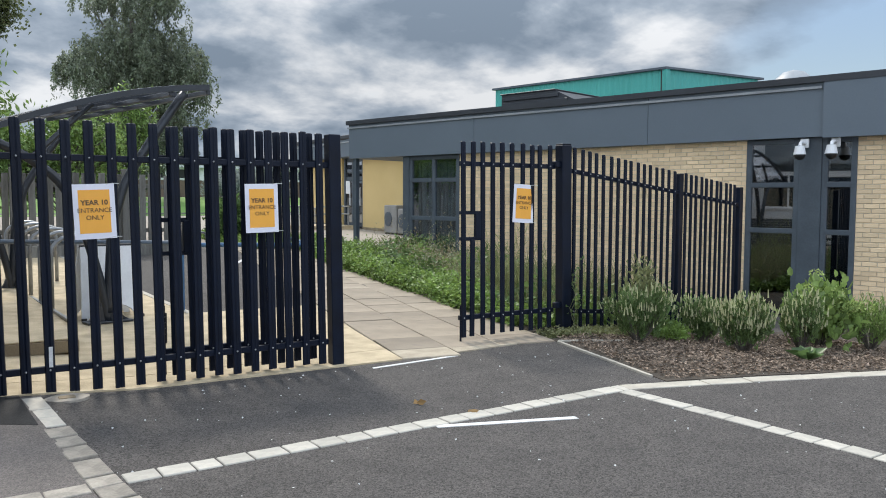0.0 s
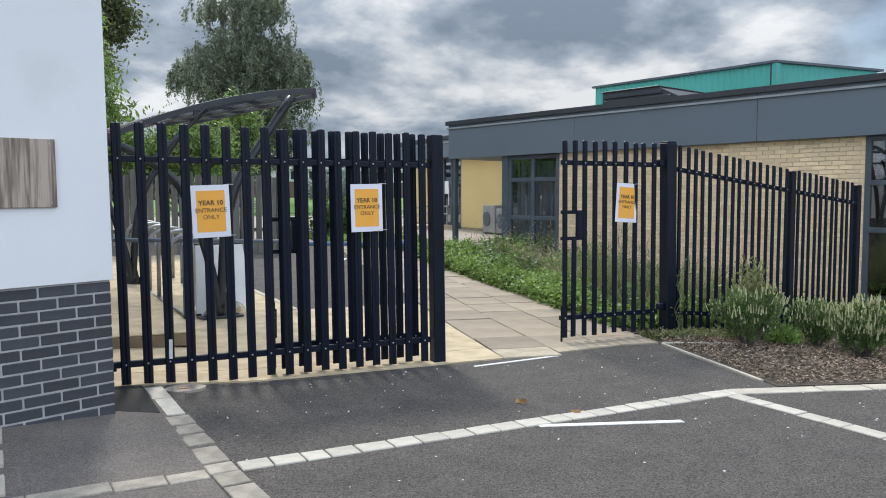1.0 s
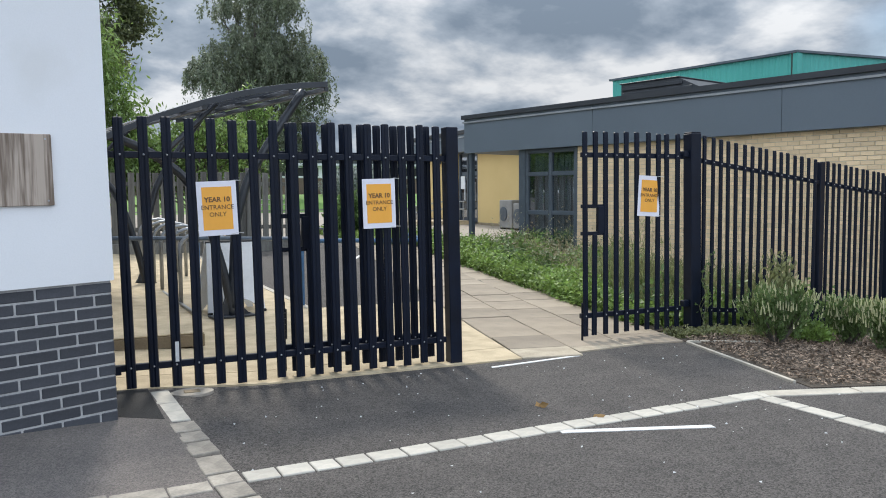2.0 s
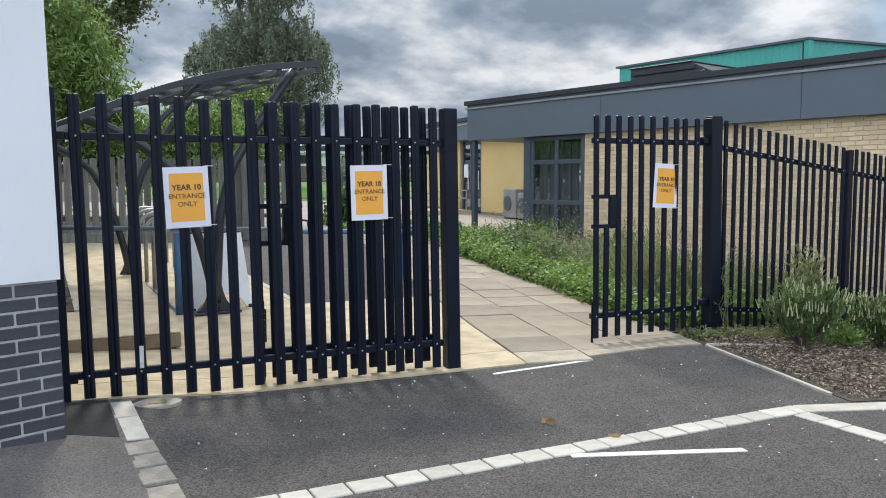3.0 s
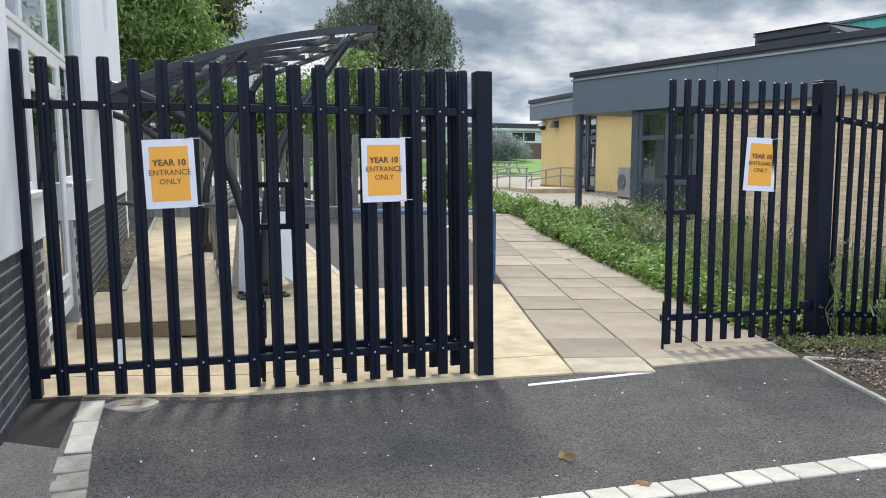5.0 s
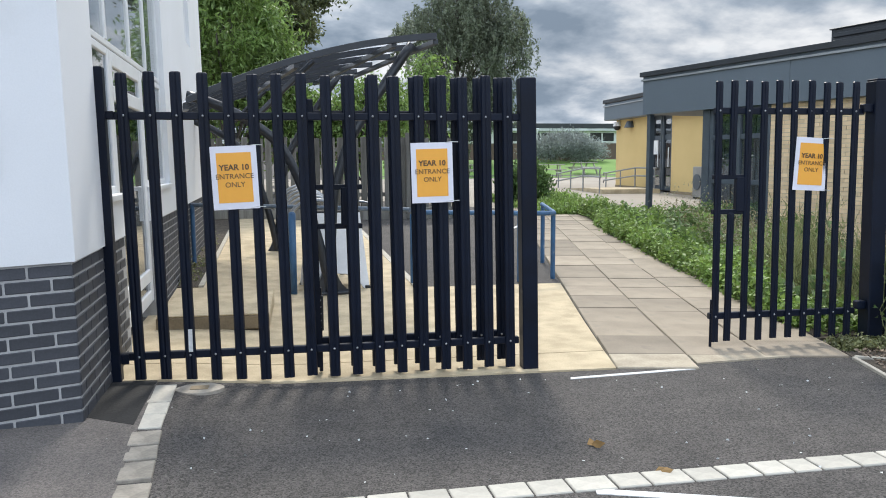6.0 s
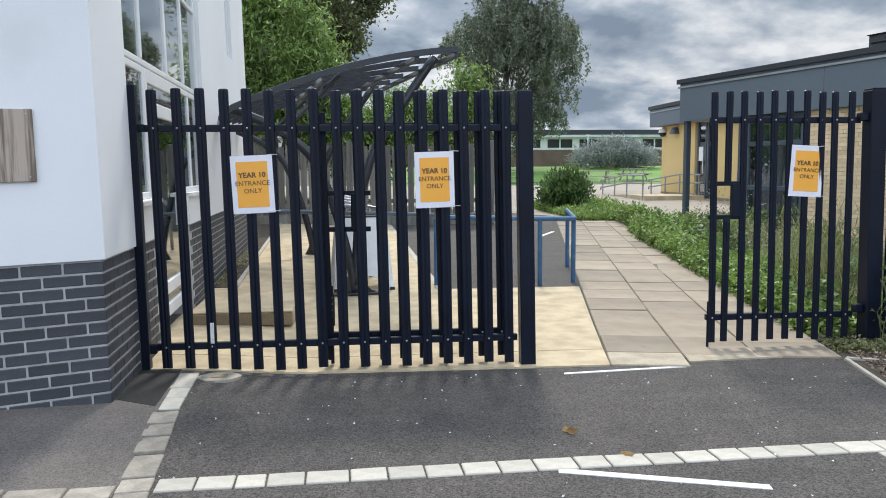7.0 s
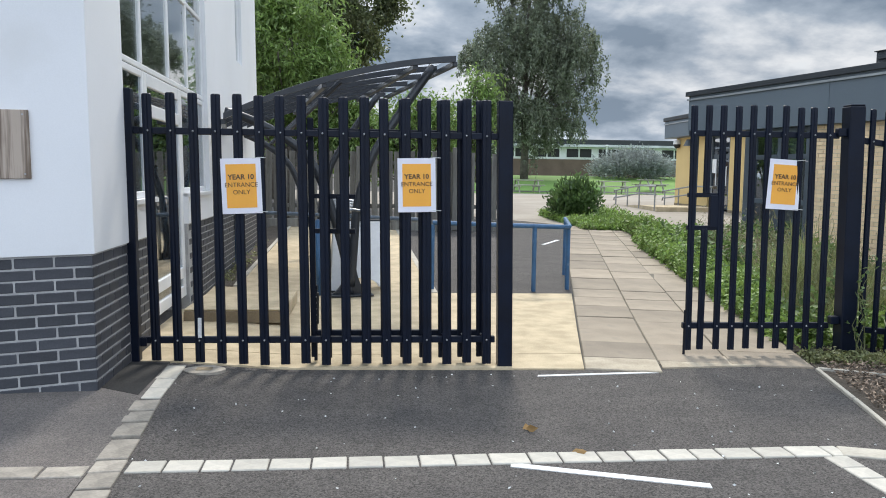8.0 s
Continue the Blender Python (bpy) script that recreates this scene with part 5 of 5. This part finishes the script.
# ---- foliage ----
rng = np.random.default_rng(7)


def leaf_cloud(name, pts, dirs, length, width, mat, holder=None, label="", fold=0.25, oval=False, flat=False):
    """One mesh of many small pointed leaves: each a folded blade of two triangles pairs."""
    pts, dirs = np.asarray(pts, float), np.asarray(dirs, float)
    n = len(pts)
    dirs = dirs / np.maximum(1e-6, np.linalg.norm(dirs, axis=1))[:, None]
    ref = rng.normal(size=(n, 3)) * (0.35 if flat else 1.0) + np.array([0, 0, 1.0 if flat else 0.0])
    sidev = np.cross(dirs, ref)
    sidev /= np.maximum(1e-6, np.linalg.norm(sidev, axis=1))[:, None]
    up = np.cross(sidev, dirs)
    L = (np.asarray(length) * rng.uniform(0.7, 1.3, n))[:, None]
    W = (np.asarray(width) * rng.uniform(0.7, 1.3, n))[:, None]
    if oval:
        shape = ((0, 0, 0), (0.22, 0.40, 1), (0.62, 0.42, 0.8), (1.0, 0, 0.2), (0.62, -0.42, 0.8), (0.22, -0.40, 1))
        fan = ((0, 1, 2), (0, 2, 3), (0, 3, 4), (0, 4, 5))
    else:
        shape = ((0, 0, 0), (0.45, 0.5, 1), (1.0, 0, 0), (0.45, -0.5, 1))
        fan = ((0, 1, 2), (0, 2, 3))
    k, f = len(shape), len(fan)
    v = np.stack([pts + dirs * L * a + sidev * W * b + up * W * fold * c for a, b, c in shape], axis=1)
    me = bpy.data.meshes.new(name)
    me.vertices.add(n * k)
    me.vertices.foreach_set("co", v.reshape(-1))
    tri = (np.arange(n)[:, None] * k + np.array(fan).reshape(1, -1)).reshape(-1)
    me.loops.add(n * f * 3)
    me.loops.foreach_set("vertex_index", tri.astype(np.int32))
    me.polygons.add(n * f)
    me.polygons.foreach_set("loop_start", (np.arange(n * f) * 3).astype(np.int32))
    me.polygons.foreach_set("loop_total", np.full(n * f, 3, np.int32))
    me.materials.append(M[mat])
    me.update(calc_edges=True)
    me.validate()
    ob = new(name, me)
    if holder:
        ob.parent = holder
    if label:
        tagged(ob, label)
    return ob


def tree(name, x, y, height, trunk_r, crown, clumps, per, leaf, mat, label, droop=0.0, clump_r=0.5, fork=0.25, category="tree", seed=1):
    """A tapered trunk with limbs and a crown of leaf clumps. crown: list of ellipsoids (x, y, z, rx, ry, rz)."""
    r = np.random.default_rng(seed)
    t = root(name, pose(x, y, ground(x, y)), label, category)
    bm = bmesh.new()
    top = Vector((0, 0, height * 0.85))
    trunk = [Vector((0.15 * math.sin(i * 1.3) * i / 8, 0.12 * math.cos(i * 1.7) * i / 8, height * 0.85 * i / 8)) for i in range(9)]
    tube(bm, trunk, trunk_r, 10, trunk_r * 0.2)
    part("trunk", bm, "bark", t, "", True)
    cl, limbs = [], bmesh.new()
    vol = np.array([c[3] * c[4] * c[5] for c in crown])
    for i in range(clumps):
        c = crown[r.choice(len(crown), p=vol / vol.sum())]
        d = r.normal(size=3)
        d /= np.linalg.norm(d)
        k = r.uniform(0.25, 1.0) ** 0.45 * r.uniform(0.85, 1.12)
        cl.append(np.array(c[:3]) + d * k * np.array(c[3:]))
    for i in range(0, clumps, max(1, clumps // 34)):
        p = Vector(cl[i])
        h0 = min(height * 0.8, max(height * fork, p.z * 0.62))
        s = trunk[min(8, int(h0 / (height * 0.85) * 8))]
        mid = s.lerp(p, 0.5) + Vector((0, 0, 0.06 * (p - s).length))
        tube(limbs, [s, mid, p], trunk_r * 0.32, 6, 0.02)
    part("branchwork", limbs, "bark", t, "", True)
    pts, dirs = [], []
    for c in cl:
        k = int(per * r.uniform(0.6, 1.4))
        if droop > 0.8:
            # hanging strands
            for _ in range(10):
                m_ = k // 10
                top_ = c + r.normal(size=3) * clump_r * np.array([1.4, 1.4, 0.8])
                down = r.uniform(0, 1, m_)[:, None] * r.uniform(0.5, 2.0)
                pts.append(top_ + down * np.array([r.normal() * 0.12, r.normal() * 0.12, -1.0]) + r.normal(size=(m_, 3)) * 0.07)
                dirs.append(r.normal(size=(m_, 3)) * 0.8 + np.array([0, 0, -1.2]))
            continue
        q = r.normal(size=(k, 3)) * clump_r * np.array([1, 1, 0.75 + droop]) * r.uniform(0.6, 1.2)
        pts.append(c + q)
        dirs.append(r.normal(size=(k, 3)) + np.array([0, 0, -0.3 - 2.0 * droop]))
    leaf_cloud("crown", np.concatenate(pts), np.concatenate(dirs), leaf[0], leaf[1], mat, t)
    return t


tree("birch_tree", 12.3, 58.0, 19.0, 0.32, [(0.2, 0, 7.2, 3.9, 3.6, 5.0), (0.2, 0, 12.5, 3.6, 3.0, 5.5), (-2.9, 0, 8.6, 2.5, 2.6, 2.6), (2.6, 0, 8.4, 2.6, 2.8, 4.4), (0, 0, 17, 1.6, 1.6, 3.0), (-0.6, 0, 4.6, 2.7, 2.4, 2.0)], 250, 290, (0.24, 0.10), "leaf_birch", "tall weeping birch tree with hanging grey-green foliage", 1.1, 0.34, seed=3)
tree("broadleaf_tree", -2.0, 29.0, 13.0, 0.28, [(0.4, 0, 7.2, 4.0, 3.0, 3.8), (-3.0, 0, 6.6, 3.0, 3, 3.6), (2.2, 0, 6.0, 2.0, 2.3, 2.2)], 270, 420, (0.15, 0.09), "leaf_dark", "dense dark green broadleaf tree behind the timber fence", 0.1, 0.30, seed=5)
tree("ash_tree", -0.2, 18.6, 5.6, 0.09, [(0, 0, 3.6, 1.25, 1.0, 1.9), (0.9, 0, 2.6, 0.9, 0.8, 1.3), (-1.1, 0, 3.1, 1.2, 0.9, 1.6)], 150, 170, (0.16, 0.05), "leaf_ash", "young fresh-green ash tree beside the white building", 0.35, 0.24, category="tree", seed=8)
tree("sapling", 4.4, 21.0, 4.0, 0.05, [(0, 0, 2.8, 0.45, 0.4, 0.95), (-0.6, 0, 1.9, 0.6, 0.5, 0.7)], 44, 90, (0.13, 0.05), "leaf_ash", "light green sapling behind the timber fence", 0.3, 0.2, seed=11)
tree("sapling", 2.6, 18.8, 3.2, 0.04, [(0, 0, 2.1, 1.3, 0.6, 0.8), (-1.2, 0, 1.9, 1.1, 0.6, 0.7)], 80, 110, (0.12, 0.05), "leaf_ash", "light green bushy growth behind the timber fence", 0.3, 0.2, seed=12)


def bush(name, x, y, w, h, clumps, per, leaf, mat, label, spikes=0, seed=1, category="shrub", clump_r=0.09, z=None, vase=False, oval=False, heads=0.0):
    r = np.random.default_rng(seed)
    b = root(name, pose(x, y, ground(x, y) if z is None else z), label, category)
    pts, dirs, sp, sd = [], [], [], []
    stems, cones = bmesh.new(), bmesh.new()
    for i in range(clumps):
        a, k = r.uniform(0, 2 * math.pi), r.uniform(0.1, 1.0) ** 0.5
        el = r.uniform(0.15, 1.0)
        c = np.array([math.cos(a) * k * w / 2 * (0.7 + 0.5 * math.sin(math.pi * el)), math.sin(a) * k * w / 2 * (0.7 + 0.5 * math.sin(math.pi * el)), h * (0.1 + 0.85 * el * (1 - 0.45 * k * k))])
        if vase:
            el = 0.30 + 0.70 * el ** 0.7
            k = 0.35 + 0.65 * k if el < 0.75 else k
            reach = w / 2 * (0.10 + 1.10 * el) * k * (0.85 + 0.3 * math.sin(2.3 * a + seed))
            c = np.array([math.cos(a) * reach, math.sin(a) * reach, h * el * (1 - 0.28 * k * k) * r.uniform(0.82, 1.12)])
        out = np.array([c[0], c[1], 0.35 * h + c[2]])
        if vase:
            # leaves stacked up along an outward shoot
            shoot = out / max(0.01, np.linalg.norm(out)) * 0.6 + np.array([0, 0, 0.8])
            q = r.uniform(-1.0, 0.5, (per, 1)) * shoot * clump_r * 2.6 + r.normal(size=(per, 3)) * clump_r * 0.35
            dirs.append(shoot * 1.3 + r.normal(size=(per, 3)) * 0.75)
        else:
            q = r.normal(size=(per, 3)) * clump_r
            dirs.append(out * 2.2 / max(0.01, np.linalg.norm(out)) + r.normal(size=(per, 3)))
        pts.append(c + q)
        if i % 3 == 0:
            tube(stems, [(0.1 * c[0], 0.1 * c[1], 0.0), (0.6 * c[0], 0.6 * c[1], 0.55 * c[2]), tuple(c)], 0.006, 5, 0.002)
        if spikes and el > 0.45 and r.uniform() < spikes:
            for _ in range(1 if heads else 5):
                o = c + r.normal(size=3) * clump_r * (1.1, 1.1, 0.6) + (0, 0, 0.025)
                if heads:
                    q = r.normal(size=(70, 3))
                    q = q / np.linalg.norm(q, axis=1)[:, None] * (heads, heads, heads * 0.7)
                    sp.append(o + (0, 0, 0.05) + q)
                    sd.append(q * 12 + r.normal(size=(70, 3)))
                    continue
                ax = np.array([r.normal() * 0.16, r.normal() * 0.16, 1.0]) + 0.4 * out / max(0.01, np.linalg.norm(out))
                ln = r.uniform(0.03, 0.055)
                tube(cones, [tuple(o), tuple(o + ax * ln * 0.45), tuple(o + ax * ln)], 0.0075, 5, 0.003)
    part("branchwork", stems, "bark", b)
    leaf_cloud("leaves", np.concatenate(pts), np.concatenate(dirs), leaf[0], leaf[1], mat, b, oval=oval)
    if sp:
        tagged(leaf_cloud("bloom", np.concatenate(sp), np.concatenate(sd), 0.028, 0.022, "flower_lime", b, "rounded pale lime flower heads"), kind="stuff")
    elif cones.faces:
        tagged(part("bloom", cones, "flower", b, "pale cream flower spikes"), kind="stuff")
    return b


HEBE = ((5.56, 5.06, 0.50, 0.50, 110, 0.4, "green hebe bush with pale flower spikes on top"),
        (6.50, 5.08, 0.36, 0.40, 70, 0.6, "small green hebe bush with pale flower spikes"),
        (6.28, 4.43, 0.52, 0.50, 120, 1.0, "green hebe bush thick with pale flower spikes"),
        (7.30, 4.52, 0.50, 0.56, 110, 0.6, "tall green hebe bush with pale flower spikes"),
        (8.45, 4.45, 0.66, 0.55, 110, 0.12, "broad green hebe bush with few pale spikes"))
for i, (x, y, w, h, n, sp, lab) in enumerate(HEBE):
    bush("hebe_bush", x, y, w, h, n, 30, (0.05, 0.017), "leaf_hebe" if i < 4 else "leaf_lime", lab, sp, 21 + i, clump_r=0.035, vase=True)
bush("hydrangea", 7.95, 4.72, 0.50, 0.74, 75, 10, (0.09, 0.07), "leaf_lime", "lime-green hydrangea with broad leaves and pale heads", 0.35, 26, clump_r=0.08, oval=True, heads=0.07)
bush("laurel_shrub", 6.12, 5.55, 0.26, 0.80, 46, 26, (0.06, 0.03), "leaf_olive", "light green upright shrub by the fence", 0, 27, clump_r=0.05)
bush("low_shrub", 6.15, 5.22, 0.30, 0.17, 44, 26, (0.04, 0.02), "leaf_weed", "low light-green ground shrub in the bark", 0, 28, clump_r=0.03)
rosette = root("leafy_rosette", pose(6.34, 3.84, ground(6.34, 3.84)), "broad-leaved green rosette plant in the bark", "plant")
ra = [2.4 * i for i in range(9)]
leaf_cloud("leaves", [(0.02 * math.cos(a), 0.02 * math.sin(a), 0.02) for a in ra], [(math.cos(a), math.sin(a), 0.35 + 0.06 * i) for i, a in enumerate(ra)], 0.17, 0.12, "leaf_bush", rosette, fold=0.35, oval=True, flat=True)
bush("round_bush", 6.85, 20.4, 1.0, 1.12, 150, 24, (0.12, 0.06), "leaf_bush", "rounded dark glossy green bush on the verge", 0, 31, clump_r=0.11, oval=True)
bush("silver_bush", 21.0, 60.5, 5.2, 2.1, 260, 60, (0.22, 0.08), "leaf_silver", "wide silver-grey bush before the far block", 0, 32, clump_r=0.28)
climber = root("climbing_weed", pose(5.40, 5.77, ground(5.40, 5.77)), "thin ivy-like weed climbing the gate post", "weed")
pts = []
for i in range(4):
    line = [Vector((0.012 * i - 0.03 + 0.035 * math.sin(1.1 * k + 2 * i), -0.02 + 0.02 * math.cos(1.7 * k + i), 0.085 * k * (0.75 + 0.12 * i))) for k in range(9)]
    part("stem", one_tube(line, 0.004, 5, 0.0015), "leaf_olive", climber)
    pts += [tuple(p + Vector((random.uniform(-0.03, 0.03), random.uniform(-0.03, 0.01), random.uniform(-0.02, 0.02)))) for p in line[3:] for _ in range(2)]
leaf_cloud("leaves", pts, rng.normal(size=(len(pts), 3)), 0.04, 0.026, "leaf_hebe", climber)


def weeds(name, quad, n, h, leaf, mat, label, lean=0.6, seed=1, tall=0.0, flat=False):
    """A stand of weeds: stems with leaves, uncountable."""
    r = np.random.default_rng(seed)
    a, b, c, d = [np.array(p) for p in quad]
    u, v = r.uniform(0, 1, n)[:, None], r.uniform(0, 1, n)[:, None]
    xy = (a * (1 - u) + b * u) * (1 - v) + (d * (1 - u) + c * u) * v
    pts, dirs = [], []
    for (x, y) in xy:
        mound = noise.noise(Vector((x * 1.1, y * 1.1, 2.0 + seed)))
        if mound < -0.22 and r.uniform() < 0.7:
            continue
        clump = 0.45 + 1.5 * max(0.0, mound + 0.25)
        hh = h * clump * r.uniform(0.35, 1.1) * (1 + (tall if r.uniform() < 0.12 else 0))
        k = 9
        t = r.uniform(0.1, 1, k)[:, None]
        ax = np.array([r.normal() * 0.25, r.normal() * 0.25, 1.0])
        pts.append(np.array([x, y, ground(x, y) + 0.01]) + t * ax * hh + r.normal(size=(k, 3)) * 0.02)
        dirs.append(r.normal(size=(k, 3)) * lean + np.array([0, 0, 0.0 if flat else 0.35]))
    ob = leaf_cloud(name, np.concatenate(pts), np.concatenate(dirs), leaf[0], leaf[1], mat, flat=flat, oval=flat)
    return tagged(ob, label, "weeds", kind="stuff")


weeds("weed_growth", [(5.0, 6.0), (8.4, 6.6), (8.6, 14.3), (6.45, 14.4)], 8500, 0.27, (0.055, 0.04), "leaf_weed", "bright green weeds and low plants along the brick wall", seed=41, flat=True)
weeds("fringe_growth", [(5.02, 6.3), (5.5, 6.3), (7.35, 15.0), (6.55, 14.8)], 2400, 0.20, (0.05, 0.036), "leaf_weed", "low green plants spilling over the path edge", seed=49, flat=True)
weeds("verge_growth", [(6.45, 13.5), (7.9, 14.2), (7.9, 17.0), (7.1, 17.2)], 2200, 0.30, (0.065, 0.045), "leaf_weed", "bright green verge plants beside the path", seed=42, flat=True)
weeds("verge_grass", [(6.3, 17.2), (8.0, 17.0), (7.8, 21.5), (6.2, 22.0)], 2600, 0.2, (0.10, 0.03), "leaf_weed", "rough green grass verge round the bush", seed=43, flat=True)
weeds("dry_growth", [(5.9, 6.3), (8.3, 6.8), (8.3, 13.5), (7.0, 13.2)], 1200, 0.55, (0.06, 0.012), "leaf_dry", "dry brown seed stems among the weeds", 0.3, 44, 0.3)
weeds("flowering_growth", [(6.3, 9.0), (8.3, 9.0), (8.4, 14.2), (6.9, 14.2)], 1000, 0.52, (0.028, 0.018), "seed_heads", "pale flowering stems standing among the weeds", 0.6, 50, 0.35)
weeds("moss_growth", [(4.95, 5.62), (5.9, 5.45), (6.5, 5.85), (5.0, 5.85)], 700, 0.03, (0.03, 0.02), "leaf_olive", "thin moss and litter at the bed's back", seed=46, flat=True)
weeds("broadleaf_growth", [(5.3, 6.2), (8.3, 6.7), (8.5, 14.0), (6.7, 14.2)], 1500, 0.34, (0.085, 0.06), "leaf_hebe", "darker broad-leaved weeds among the green growth", seed=47, flat=True)
weeds("grass_growth", [(5.4, 6.4), (8.0, 7.0), (8.2, 9.2), (6.1, 8.8)], 1700, 0.52, (0.17, 0.010), "leaf_olive", "tall olive grass standing behind the gate", 0.16, 48)

weeds("wall_growth", [(0.0, 9.0), (0.22, 9.0), (0.0, 14.0), (-0.2, 14.0)], 90, 0.06, (0.035, 0.02), "leaf_olive", "scattered weeds in the soil along the white wall", seed=51, flat=True)

# bark chips over the bed
n = 22000
u, v = rng.uniform(0, 1, n), rng.uniform(0, 1, n)
qa, qb, qc, qd = [np.array(p) for p in ((4.56, 3.80), (8.0, 2.66), (9.2, 5.4), (5.05, 5.75))]
xy = (qa * (1 - u)[:, None] + qb * u[:, None]) * (1 - v)[:, None] + (qd * (1 - u)[:, None] + qc * u[:, None]) * v[:, None]
pz = np.array([ground(a, b) for a, b in xy]) + rng.uniform(0.006, 0.032, n)
dirs = rng.normal(size=(n, 3)) * np.array([1, 1, 0.28])
tagged(leaf_cloud("bark_chips", np.column_stack((xy, pz)), dirs, 0.036, 0.012, "mulch", fold=0.12), "brown bark chips covering the planting bed", "mulch", kind="stuff")

# fallen leaves and pale grit on the asphalt
for x, y, s in ((2.62, 4.19, 0.04), (2.80, 3.83, 0.045)):
    lf = leaf_cloud("fallen_leaf", [(x - s, y, ground(x, y) + 0.008), (x - s * 0.6, y - 0.01, ground(x, y) + 0.012)], [(1, 0.2, 0.1), (0.8, -0.4, 0.15)], s * 1.6, s * 0.9, "fallen")
    tagged(lf, "dry brown fallen leaf on the asphalt", "leaf")
gp = np.column_stack((rng.uniform(-0.2, 6, 260), rng.uniform(1.5, 5.4, 260), np.zeros(260)))
gp[:, 2] = [ground(a, b) + 0.002 for a, b, _ in gp]
tagged(leaf_cloud("grit", gp, rng.normal(size=(260, 3)) * np.array([1, 1, 0.2]), 0.014, 0.012, "paint", fold=0.3), "pale grit and crumbs scattered on the asphalt", "grit", kind="stuff")

# ---- true size: the plan above is drawn in units of 1.135 m (a brick course is 75 mm, an A3 notice 297 mm wide) ----
UNIT = 1.135
for ob in list(scene.collection.all_objects):
    if ob.parent is None and ob.type in ("MESH", "EMPTY"):
        ob.matrix_basis = Matrix.Scale(UNIT, 4) @ ob.matrix_basis
